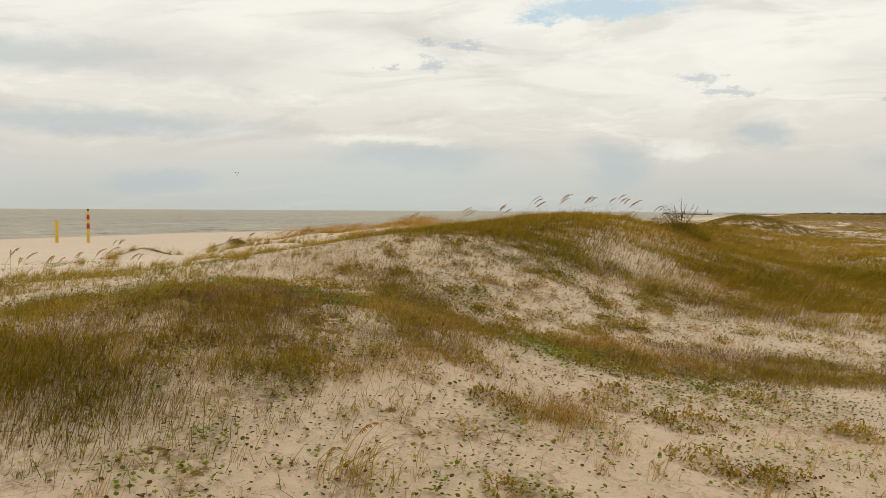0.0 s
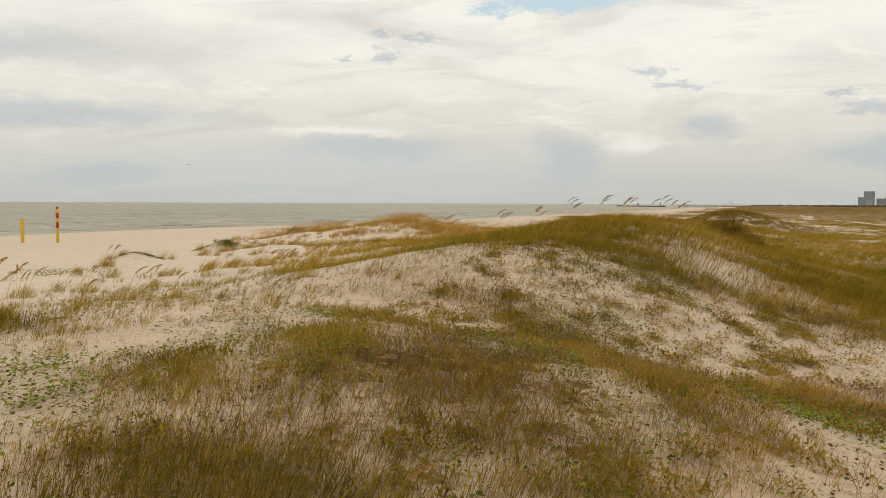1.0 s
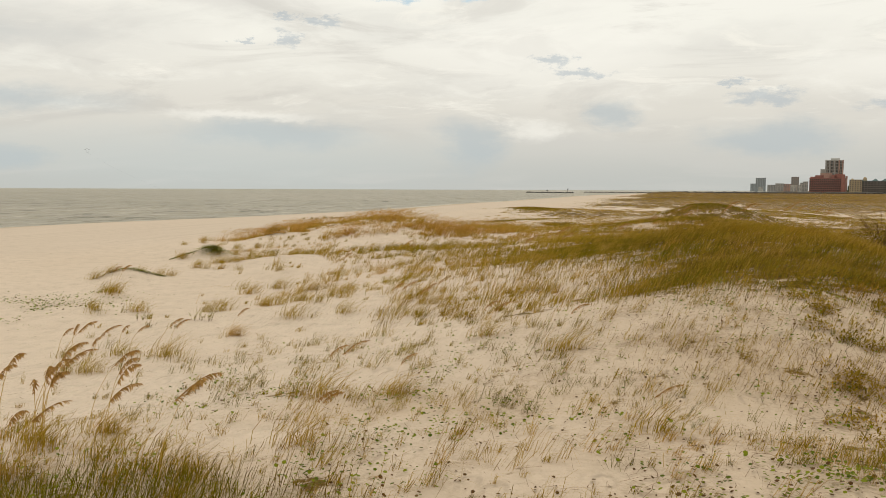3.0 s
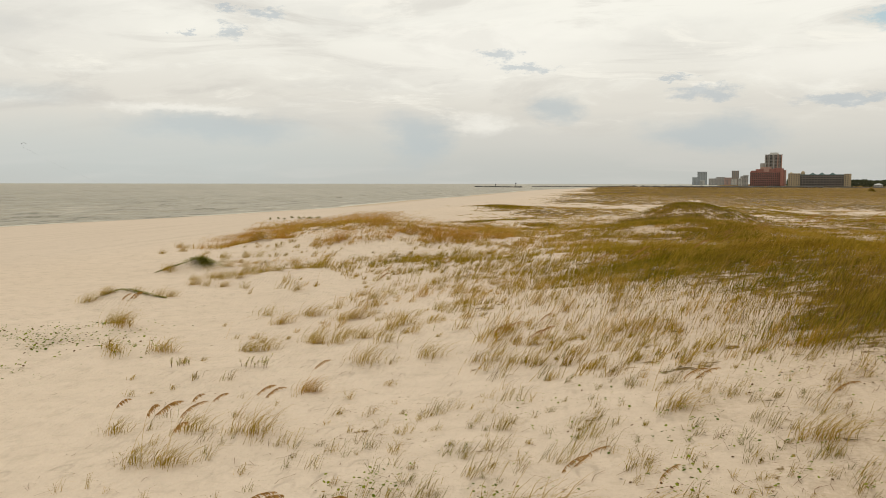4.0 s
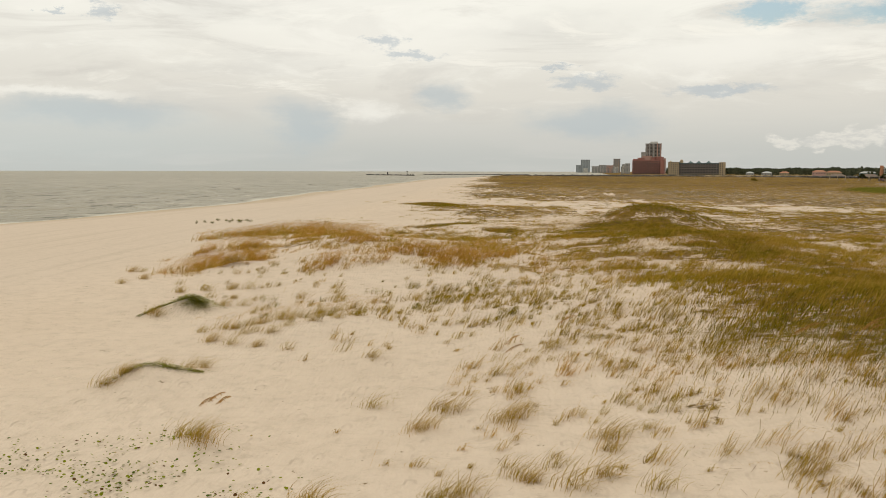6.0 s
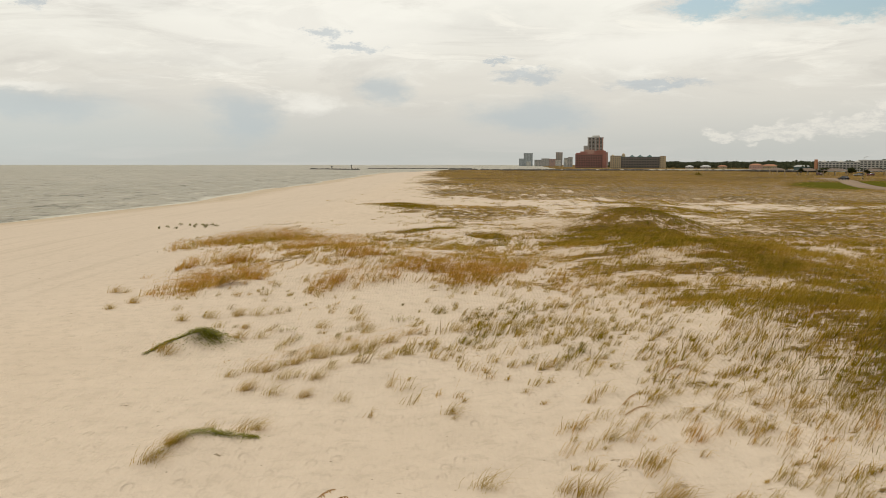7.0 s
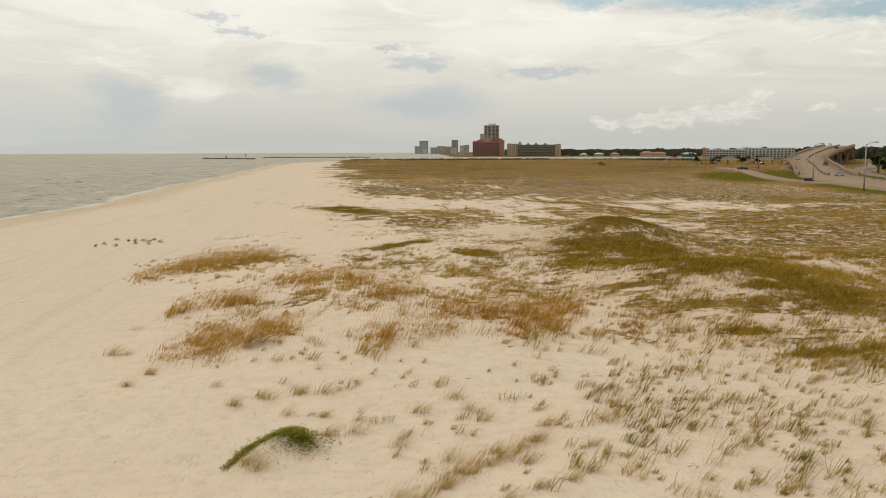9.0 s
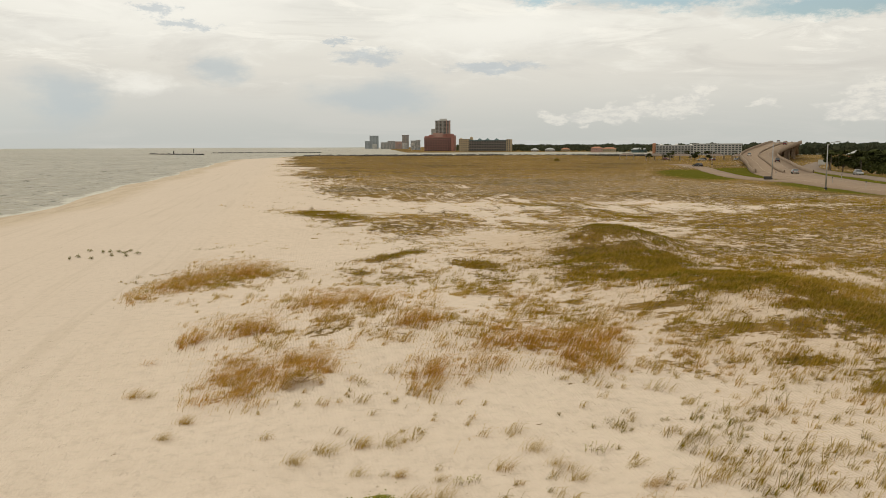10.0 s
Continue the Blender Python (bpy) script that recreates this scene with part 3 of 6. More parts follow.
# stretches of loose tufts beyond the first dune
OPEN = [(-23.8, 45.5, 5.9, 4.0, 45), (-19.0, 49.0, 5.4, 2.4, 53), (-34.6, 49.2, 1.6, 1.5, -77), (-30.8, 81.6, 6.0, 4.5, 88), (-26.0, 74.1, 6.9, 3.6, 77), (-25.7, 65.0, 5.4, 2.7, 71), (-43.0, 81.1, 6.6, 4.6, 41), (-20.4, 89.6, 5.3, 4.0, -49), (8.8, 96.6, 15.5, 8.7, 32),
        (-22.9, 52.7, 4.0, 3.0, 42), (-6, 100, 8, 6, 0), (-14, 103, 5, 5, 0), (2, 66, 8, 6, 20), (12, 76, 10, 7, 20), (-36, 60.5, 5, 2.2, 0), (-25, 60, 8, 3.5, 20), (-30, 58, 7, 3, 0), (-20, 58, 4, 4, 0)]
BARE = [(-18.1, 99.6, 9.5, 4.5, -86), (-36.5, 95.9, 7.5, 3.2, -86), (-33.5, 70.6, 4.5, 1.8, -84), (-29.1, 64.9, 3.5, 1.2, 71), (-39.5, 48.8, 2.6, 1.5, -33), (-31.2, 49.6, 2.4, 1.6, 2), (-1.0, 74.4, 8.2, 2.1, 85), (-36.5, 109.4, 6.8, 4.0, -37), (-32.5, 46.6, 2.9, 1.3, -7),
        (-35.9, 56.8, 1.8, 1.1, -78), (20, 150, 12, 3, 0), (-45, 107, 12, 5, 0), (40, 135, 9, 2.6, 0), (-45.5, 66.5, 3.0, 3.0, 0), (-28.5, 29.5, 2.0, 5, 0), (-14.4, 11.1, 2.0, 0.9, -34), (-22.5, 20, 2.4, 1.0, 20), (-9.6, 19.4, 2.3, 1.4, -75), (-7.2, 8.6, 0.6, 0.35, 80)]


def veg_edge(y):
    return np.interp(y, [-10, 20, 35, 45, 52, 72, 95, 120, 160, 200, 300, 500, 1000], [-24, -27.5, -30, -36, -42, -47.5, -49, -50, -49, -45, -43, -44, -38])


def growth(x, y):
    """meadow, russet, brake and loose tuft densities, each 0 to 1."""
    inland = smooth(-4, 16, x - veg_edge(y) + 34 * (fbm(x / 9 + 2, y / 22, 4) - 0.5))
    far = np.clip(y - 60, 0, 300)
    n1 = fbm(x / (7.0 + 0.03 * far), y / (4.6 + 0.045 * far), 4)
    n3 = fbm(x / 0.75 + 5, y / 0.6, 2)
    n2 = fbm(x / 1.9 + 31, y / 1.5, 3)
    bare = most(x, y, BARE)
    bare = bare * (1 - smooth(105, 125, y) * (0.85 - 0.8 * smooth(0.36, 0.56, 0.5 * n2 + 0.5 * n3)))
    clump = smooth(0.40, 0.58, 0.55 * n2 + 0.45 * n3)
    meadow = np.maximum(most(x, y, MEADOW), most(x, y, CREST) * (0.70 + 0.45 * smooth(0.38, 0.56, n2)))
    meadow = np.maximum(meadow, most(x, y, BANDS) * (0.25 + 0.75 * smooth(0.42, 0.58, 0.5 * n1 + 0.5 * n2)))
    meadow = np.clip(meadow * (0.75 + 0.7 * (n2 - 0.3)), 0, 1)
    russet = np.clip(most(x, y, RUSSET) * (0.40 + 1.0 * smooth(0.36, 0.58, 0.6 * n2 + 0.4 * n3)), 0, 1)
    brake = np.clip(most(x, y, BRAKE) * (0.6 + 1.2 * (n2 - 0.25)), 0, 1)
    near = smooth(52, 42, y)
    thin = (0.18 + 0.82 * smooth(0, 9, x - veg_edge(y))) * smooth(0.43, 0.56, 0.55 * n2 + 0.45 * n3 + 0.35 * (n1 - 0.5)) * (0.45 + 0.55 * smooth(2, 9, x - veg_edge(y)))
    thin = np.maximum(thin, 0.7 * most(x, y, SWARD) * smooth(0.3, 0.55, n3))
    thin = np.maximum(thin, (0.26 * smooth(-31, -23, x) + 0.2 * smooth(-27, -20, x)) * smooth(30, 42, y) * (0.3 + 0.7 * smooth(0.42, 0.6, n3)))
    level = 0.47 + 0.09 * smooth(-15, -38, x) * smooth(620, 300, y) - 0.10 * smooth(-45, -5, x) - 0.14 * smooth(95, 210, y) - 0.16 * smooth(210, 420, y) - 0.22 * smooth(22, 50, x) + 0.09 * smooth(25, -10, x) * smooth(110, 150, y) * smooth(520, 300, y)
    plainland = smooth(level - 0.06, level + 0.10, n1 * 0.5 + n2 * 0.3 + n3 * 0.2) * inland
    scrub = most(x, y, SCRUB) * (0.15 + 0.85 * smooth(0.42, 0.56, 0.5 * n2 + 0.5 * n3))
    mid = np.maximum(1.0 * most(x, y, OPEN), 0.16 * smooth(0, 6, x - veg_edge(y)) + 0.50 * smooth(-32, -23, x)) * (0.20 + 0.80 * clump)
    mid = np.maximum(mid, 0.95 * smooth(-16, -7, x) * smooth(0.33, 0.47, 0.4 * n1 + 0.35 * n2 + 0.25 * n3))
    between = smooth(112, 94, y)
    loose = near * thin + (1 - near) * (between * mid + (1 - between) * plainland)
    loose = np.maximum(loose, 0.95 * scrub)
    loose = loose * (1 - 0.93 * bare) * smooth(-2, 2, x - veg_edge(y)) * off_road(x, y) * (1 - lawn(x, y))
    return meadow, russet, brake, loose


def lawn(x, y):
    return most(x, y, [(112, 276, 13, 52, -25), (97, 225, 8, 25, -15), (120, 243, 10, 60, -25), (80, 182, 10, 30, -14), (90, 270, 10, 40, -20)]) ** 0.5


# ---------------------------------------------------------------- ground and sea
def steps(*runs):
    out = [runs[0][0]]
    for a, b, d in runs:
        k = max(1, int(round((b - a) / d)))
        out.extend(a + (b - a) * (i + 1) / k for i in range(k))
    return np.array(out)


def stretched(a, b, k, power=2.2):
    return a + (b - a) * (np.linspace(0, 1, k + 1)[1:] ** power)


def sheet(xs, ys):
    gx, gy = np.meshgrid(xs, ys)
    nx, ny = len(xs), len(ys)
    i = np.arange(nx * ny).reshape(ny, nx)
    quads = np.stack([i[:-1, :-1], i[:-1, 1:], i[1:, 1:], i[1:, :-1]], -1).reshape(-1, 4)
    return gx.ravel(), gy.ravel(), quads


def build_ground():
    xs = np.concatenate([-95 - stretched(0, 600, 10)[::-1], steps((-95, -48, 1.2), (-48, 8, 0.3), (8, 40, 1.0), (40, 220, 4.0)), 220 + stretched(0, 3200, 22)])
    ys = np.concatenate([-6 - stretched(0, 400, 10)[::-1], steps((-6, 72, 0.3), (72, 132, 0.8), (132, 420, 4.0), (420, 1300, 14.0)), 1300 + stretched(0, 3400, 16)])
    x, y, quads = sheet(xs, ys)
    z = land(x, y)
    meadow, russet, brake, loose = growth(x, y)
    dist = smooth(35, 110, y)
    cover = np.clip(np.maximum.reduce([meadow * (0.86 + 0.3 * smooth(45, 70, y)) * (0.35 + 0.65 * smooth(14, 17, y)), russet * 0.46, brake * 0.38 * smooth(7.6, 9.2, y), loose * (0.24 + 0.26 * smooth(44, 60, y) + 0.20 * dist + 0.16 * smooth(200, 360, y))]) , 0, 1)
    cover = np.where(y > 1000, np.maximum(cover, 0.9 * smooth(1285, 1310, y)), cover)
    scrub = most(x, y, SCRUB)
    cover = np.maximum(cover, 0.55 * most(x, y, OPEN) * smooth(0.42, 0.58, fbm(x / 1.9 + 31, y / 1.5, 3)) * smooth(57, 64, y) * (1 - most(x, y, BARE)))
    debris_shade = smooth(-20, -11, x) * smooth(36, 24, y) * (0.75 + 0.25 * smooth(14, 8, y)) + (0.25 + 0.45 * smooth(44, 56, y)) * smooth(-27, -17, x) * smooth(112, 96, y) * smooth(30, 36, y)
    thicket = most(x, y, THICKET)
    cover = np.maximum(cover, smooth(38, 62, x) * smooth(460, 330, y) * (0.45 + 0.9 * (fbm(x / 9 + 3, y / 6, 4) - 0.35)))
    cover = np.maximum(cover, 0.62 * scrub * (0.4 + 0.6 * smooth(46, 54, y)) * (0.5 + smooth(0.4, 0.58, fbm(x / 1.9 + 31, y / 1.5, 3))))
    # ground under brush: darkened for litter, and for shade put into the colour
    cover = np.maximum(cover, np.maximum(0.38 * thicket * smooth(-14.5, -12, x), 0.5 * brake * smooth(24, 16, y) * smooth(7.6, 9.2, y)))
    debris_shade = np.clip(debris_shade + 0.45 * brake + 0.5 * thicket, 0, 1)
    cover = np.maximum(cover, np.maximum(0.9 * (1 - off_road(x, y)), 0.9 * smooth(0.02, 0.2, lawn(x, y))))
    s = x - shore(y)
    wet = smooth(13.0, 4.0, s + 2.6 * (fbm(x / 9, y / 17, 3) - 0.5)) * 0.9 * smooth(1100, 600, y)
    ob = new("ground", mesh_of("ground", np.stack([x, y, z], -1), quads, SAND, True,
                               {"cover": cover, "rust": russet, "wet": wet, "debris_shade": debris_shade, "lawn": smooth(0.3, 0.6, lawn(x, y)) * 0.92}))
    tagged(ob, "pale sand beach and dunes with patchy low growth", "ground", kind="structure")


def build_sea():
    xs = np.concatenate([-160 - stretched(0, 4600, 40)[::-1], steps((-160, -62, 0.8), (-62, 240, 30)), 240 + stretched(0, 3200, 10)])
    ys = np.concatenate([steps((-900, 30, 40), (30, 260, 1.6), (260, 700, 5.0)), 700 + stretched(0, 4000, 40)])
    x, y, quads = sheet(xs, ys)
    s = shore(y) - x
    swell = np.sin(s / 5.4 + 2.4 * fbm(x / 30, y / 45, 2) + 0.02 * y)
    crest = np.clip(swell, 0, 1) ** 3
    broken = smooth(0.42, 0.62, fbm(x / 7 + 50, y / 34, 3))
    z = SEA + smooth(1, 7, s) * smooth(120, 25, s) * crest * broken * 0.34 + smooth(3, 30, s) * (fbm(x / 3.5, y / 8, 3) - 0.5) * 0.25 * smooth(900, 200, np.abs(y))
    foam = smooth(4.2, 0.6, s + 6.0 * (fbm(x / 3, y / 7 + 7, 3) - 0.5)) * 0.68 * smooth(-8, -3, s)
    foam = np.maximum(foam, smooth(0.55, 0.95, crest * broken) * smooth(34, 6, s) * 0.55)
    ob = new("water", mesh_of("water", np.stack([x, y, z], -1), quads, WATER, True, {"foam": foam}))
    tagged(ob, "grey green sea with small breaking waves", "sea", kind="structure")


build_ground()
build_sea()


# ---------------------------------------------------------------- plants that nobody could count
def blades(x, y, z, height, lean, width, heading, tone):
    """Bent blades as strips of three triangles, rooted at x, y, z."""
    n = len(x)
    turn = RNG.rand(n) * 6.283
    px, py = np.cos(turn) * width, np.sin(turn) * width
    dx, dy = np.cos(heading), np.sin(heading)
    h1, h2 = height * (0.58 - 0.06 * lean), height * (1.0 - 0.42 * lean)
    r1, r2 = height * lean * 0.28, height * lean * 0.95
    v = np.empty((n, 5, 3), np.float32)
    v[:, 0] = np.stack([x - px, y - py, z - 0.02], -1)
    v[:, 1] = np.stack([x + px, y + py, z - 0.02], -1)
    v[:, 2] = np.stack([x - px * 0.8 + dx * r1, y - py * 0.8 + dy * r1, z + h1], -1)
    v[:, 3] = np.stack([x + px * 0.8 + dx * r1, y + py * 0.8 + dy * r1, z + h1], -1)
    v[:, 4] = np.stack([x + dx * r2, y + dy * r2, z + h2], -1)
    f = np.array([[0, 1, 3], [0, 3, 2], [2, 3, 4]])[None] + 5 * np.arange(n)[:, None, None]
    return v.reshape(-1, 3), f.reshape(-1, 3), np.repeat(tone, 5)


def join(sets):
    vs, fs, ts, k = [], [], [], 0
    for v, f, t in sets:
        vs.append(v), fs.append(f + k), ts.append(t)
        k += len(v)
    return np.concatenate(vs), np.concatenate(fs), np.concatenate(ts)


def scatter(x0, x1, y0, y1, per):
    n = int((x1 - x0) * (y1 - y0) * per)
    return x0 + RNG.rand(n) * (x1 - x0), y0 + RNG.rand(n) * (y1 - y0)


def carpet(x0, x1, y0, y1, per, width, tall):
    """Close growth on the crests and hollows, blade by blade."""
    x, y = scatter(x0, x1, y0, y1, per)
    meadow, russet, brake, loose = growth(x, y)
    keep = RNG.rand(len(x)) < np.clip(meadow + 0.28 * russet + 0.3 * brake, 0, 1)
    x, y, meadow, russet, brake = x[keep], y[keep], meadow[keep], russet[keep], brake[keep]
    n = len(x)
    tone = np.clip(0.06 + 0.30 * RNG.rand(n) ** 2 + 0.26 * russet + 0.30 * brake * RNG.rand(n) - 0.10 * meadow - 0.01 * smooth(48, 62, y) + 0.5 * (fbm(x / 2.5, y / 2.5, 3) - 0.45), 0, 1)
    tone = tone * (1 - ellipse(x, y, -18.8, 11.3, 3.2, 2.2)) * (1 - 0.9 * ellipse(x, y, -9.9, 6.7, 2.4, 1.4) * (RNG.rand(n) < 0.7))
    height = tall * (0.45 + 0.75 * RNG.rand(n)) * (1 + 0.25 * russet)
    return blades(x, y, land(x, y), height, 0.5 + 0.85 * RNG.rand(n) + 0.3 * brake, width * (0.6 + 0.8 * RNG.rand(n)), RNG.normal(-0.1, 0.7, n), tone)


def mat(x0, x1, y0, y1, per):
    """Low matted brush: short curved stems that lean every way."""
    x, y = scatter(x0, x1, y0, y1, per)
    n2, n3 = fbm(x / 0.9 + 12, y / 0.9, 3), fbm(x / 0.3 + 7, y / 0.3, 2)
    thick = most(x, y, THICKET)
    keep = RNG.rand(len(x)) < np.clip(thick * (0.16 + 0.95 * smooth(0.42, 0.62, 0.5 * n2 + 0.5 * n3)), 0, 1) * (1 - 0.5 * most(x, y, BARE))
    x, y, thick = x[keep], y[keep], thick[keep]
    n = len(x)
    tone = np.clip(0.20 + 0.50 * RNG.rand(n) ** 2 + 1.1 * (fbm(x / 1.6 + 3, y / 1.6, 3) - 0.5) + 0.12 * smooth(-11, -8, x), 0.05, 1.0)
    tone = np.where(RNG.rand(n) < 0.15 * smooth(-9.5, -12, x), 0.0, tone)
    height = 0.05 + 0.24 * RNG.rand(n) ** 1.4 * (0.5 + 0.5 * thick)
    heading = np.where(RNG.rand(n) < 0.4, RNG.normal(-0.1, 0.8, n), RNG.rand(n) * 6.283)
    return blades(x, y, land(x, y), height, 0.3 + 1.3 * RNG.rand(n), 0.0019 * (0.6 + 0.7 * RNG.rand(n)), heading, tone)


def tufts(x0, x1, y0, y1, per, count, width, tall, spread):
    """Loose tufts, each a handful of blades that the sea wind bends inland."""
    x, y = scatter(x0, x1, y0, y1, per)
    meadow, russet, brake, loose = growth(x, y)
    keep = RNG.rand(len(x)) < np.clip(loose + 0.35 * meadow + 0.65 * russet, 0, 1)
    x, y, russet, meadow = x[keep], y[keep], russet[keep], meadow[keep]
    size = 0.35 + 1.0 * RNG.rand(len(x)) ** 1.4
    tone = np.clip(0.20 + 0.05 * smooth(18, 26, y) * smooth(46, 36, y) + 0.22 * smooth(46, 52, y) * smooth(74, 62, y) * smooth(-17, -24, x) + 0.34 * RNG.rand(len(x)) ** 1.5 + (0.28 + 0.20 * smooth(-37, -32, x)) * russet + 0.7 * (fbm(x / 9, y / 7 + 3, 3) - 0.5) + 0.08 * smooth(90, 200, y), 0.06, 1)
    k = np.repeat(np.arange(len(x)), count)
    n = len(k)
    bx, by = x[k] + RNG.normal(0, spread, n) * size[k], y[k] + RNG.normal(0, spread, n) * size[k]
    height = tall * size[k] * (0.4 + 0.8 * RNG.rand(n)) * (1 + 0.8 * russet[k])
    return blades(bx, by, land(bx, by), height, 0.65 + 1.05 * RNG.rand(n), width * (0.6 + 0.6 * RNG.rand(n)), RNG.normal(-0.15, 0.6, n), np.clip(tone[k] + RNG.normal(0, 0.1, n), 0, 1))


def near_tufts(x0, x1, y0, y1, per, count):
    """Upright fans of blades between the sand patches close to the path."""
    x, y = scatter(x0, x1, y0, y1, per)
    meadow, russet, brake, loose = growth(x, y)
    clump = smooth(0.40, 0.62, fbm(x / 0.9 + 12, y / 0.9, 3))
    want = 0.02 + (0.13 + 0.04 * smooth(-15, -12, x)) * clump + 0.16 * ellipse(x, y, -12.4, 8.6, 2.3, 2.2) * clump + (0.03 + 0.13 * clump) * smooth(-10, -7, x) * smooth(17, 13, y) + most(x, y, THICKET) * (0.10 + 0.45 * clump) * (1 - 0.5 * smooth(-12.5, -11, x)) + 0.06 * brake
    keep = RNG.rand(len(x)) < want * (1 - 0.85 * most(x, y, BARE)) * smooth(-2, 3, x - veg_edge(y))
    x, y = x[keep], y[keep]
    dense = most(x, y, THICKET)
    green = smooth(0.4, 0.65, fbm(x / 2.2 + 60, y / 2.2, 3))
    tone = np.clip(0.34 - 0.30 * green + 0.14 * smooth(-12.5, -9.5, x) + 0.22 * (RNG.rand(len(x)) - 0.3) - 0.1 * dense * smooth(-8, -13, x), 0, 0.75)
    tone = np.where((green > 0.55) & (RNG.rand(len(x)) < 0.4), 0.0, tone)
    size = 0.45 + 0.75 * RNG.rand(len(x)) ** 1.3
    k = np.repeat(np.arange(len(x)), count)
    n = len(k)
    bx, by = x[k] + RNG.normal(0, 0.035, n) * size[k], y[k] + RNG.normal(0, 0.035, n) * size[k]
    height = 0.30 * size[k] * (0.4 + 0.75 * RNG.rand(n)) * (0.85 + 0.3 * dense[k] + 0.4 * ellipse(bx, by, -11.8, 8.4, 3.0, 2.4))
    wind = RNG.rand(n) < 0.62
    heading = np.where(wind, RNG.normal(-0.1, 0.6, n), RNG.rand(n) * 6.283)
    return blades(bx, by, land(bx, by), height, 0.5 + 1.15 * RNG.rand(n), 0.0019 * (0.7 + 0.6 * RNG.rand(n)), heading, np.clip(tone[k] + RNG.normal(0, 0.09, n) * (tone[k] > 0), 0, 1))


def stuff(name, data, material, label, category):
    v, f, t = data
    return tagged(new(name, mesh_of(name, v, f, material, False, {"tone": t})), label, category, kind="stuff")


stuff("dune_grass", join([carpet(-22.5, -15.5, 8, 14, 900, 0.0026, 0.36), carpet(-12.6, -6.5, 4.8, 9, 1500, 0.0024, 0.27), mat(-15, -2, 5.5, 18.5, 2200), carpet(-18, 3, 15, 22, 620, 0.0028, 0.24), carpet(-28, 4, 22, 34, 500, 0.0040, 0.27), carpet(-48, 10, 34, 72, 150, 0.0088, 0.26), carpet(-48, 8, 72, 130, 88, 0.013, 0.22)]),
      GRASS, "thick olive and brown dune grass on the crests", "grass")
stuff("beach_grass", join([near_tufts(-24, 4, 4, 21, 46.0, 13), tufts(-27, -13, 10, 21, 9.0, 20, 0.0026, 0.32, 0.06), tufts(-40, 6, 21, 34, 9.4, 19, 0.0046, 0.43, 0.09), tufts(-40, 6, 34, 52, 8.4, 17, 0.0066, 0.48, 0.10),
                           tufts(-50, 16, 52, 84, 6.6, 18, 0.0094, 0.42, 0.16), tufts(-54, 60, 84, 150, 1.9, 14, 0.018, 0.27, 0.30)]),
      GRASS, "loose olive tufts of wind bent beach grass", "grass")
stuff("far_grass", join([tufts(-54, 170, 150, 330, 0.34, 7, 0.034, 0.24, 0.55), tufts(-50, 330, 330, 690, 0.06, 6, 0.09, 0.26, 1.4)]),
      GRASS, "olive brown grass on the far dune plain", "grass")


def oat_stems(x, y, tall, heads, scale):
    """Sea oats: a tall bent stem and a drooping one sided head of flat spikelets."""
    n = len(x)
    z = land(x, y)
    heading = RNG.normal(-0.12, 0.25, n)
    lean = 0.60 + 0.45 * RNG.rand(n)
    out = [blades(x, y, z, tall, lean, 0.0024 * scale + 0 * x, heading, 0.60 + 0.32 * RNG.rand(n))]
    dx, dy = np.cos(heading), np.sin(heading)
    for k in range(heads):
        u = k / (heads - 1)
        # along the upper third of the stem, then over the drooping tip
        r = tall * lean * (0.62 + 0.52 * u)
        h = tall * ((1 - 0.28 * lean) * (0.80 + 0.26 * u) - 0.16 * u * u)
        m = RNG.normal(0, 0.012 * scale, n)
        out.append(spikelet(x + dx * r - dy * m, y + dy * r + dx * m, z + h, heading + RNG.normal(0, 0.5, n), (0.055 - 0.02 * u) * scale * (0.7 + 0.6 * RNG.rand(n)), 0.60 + 0.34 * RNG.rand(n)))
    return join(out)


def spikelet(x, y, z, heading, length, tone):
    n = len(x)
    dx, dy = np.cos(heading), np.sin(heading)
    w = length * 0.09
    v = np.empty((n, 4, 3), np.float32)
    v[:, 0] = np.stack([x, y, z], -1)
    v[:, 1] = np.stack([x + dx * length * 0.5 - dy * w, y + dy * length * 0.5 + dx * w, z - length * 0.30], -1)
    v[:, 2] = np.stack([x + dx * length * 0.5 + dy * w, y + dy * length * 0.5 - dx * w, z - length * 0.42], -1)
    v[:, 3] = np.stack([x + dx * length * 0.85, y + dy * length * 0.85, z - length * 0.75], -1)
    f = np.array([[0, 1, 2], [1, 3, 2]])[None] + 4 * np.arange(n)[:, None, None]
    return v.reshape(-1, 3), f.reshape(-1, 3), np.repeat(tone, 4)


def oat_field(x0, x1, y0, y1, per, tall, heads, scale, even=0.0):
    x, y = scatter(x0, x1, y0, y1, per)
    meadow, russet, brake, loose = growth(x, y)
    keep = RNG.rand(len(x)) < np.clip(russet + even * loose, 0, 1)
    x, y = x[keep], y[keep]
    return oat_stems(x, y, tall * (0.7 + 0.5 * RNG.rand(len(x))), heads, scale)


stuff("sea_oat_stand", join([oat_field(-49, -20, 46, 92, 20.0, 1.0, 8, 1.7, 0.03), oat_field(-30, -8, 20, 46, 2.4, 0.72, 8, 1.0, 0.55), oat_stems(-34 + 4 * np.linspace(0, 1, 60) + RNG.normal(0, 0.25, 60), 38.2 + 2.6 * np.linspace(0, 1, 60) + RNG.normal(0, 0.3, 60), 0.7 + 0.3 * RNG.rand(60), 8, 1.3)]),
      GRASS, "rust coloured stand of sea oats in seed", "sea oats")


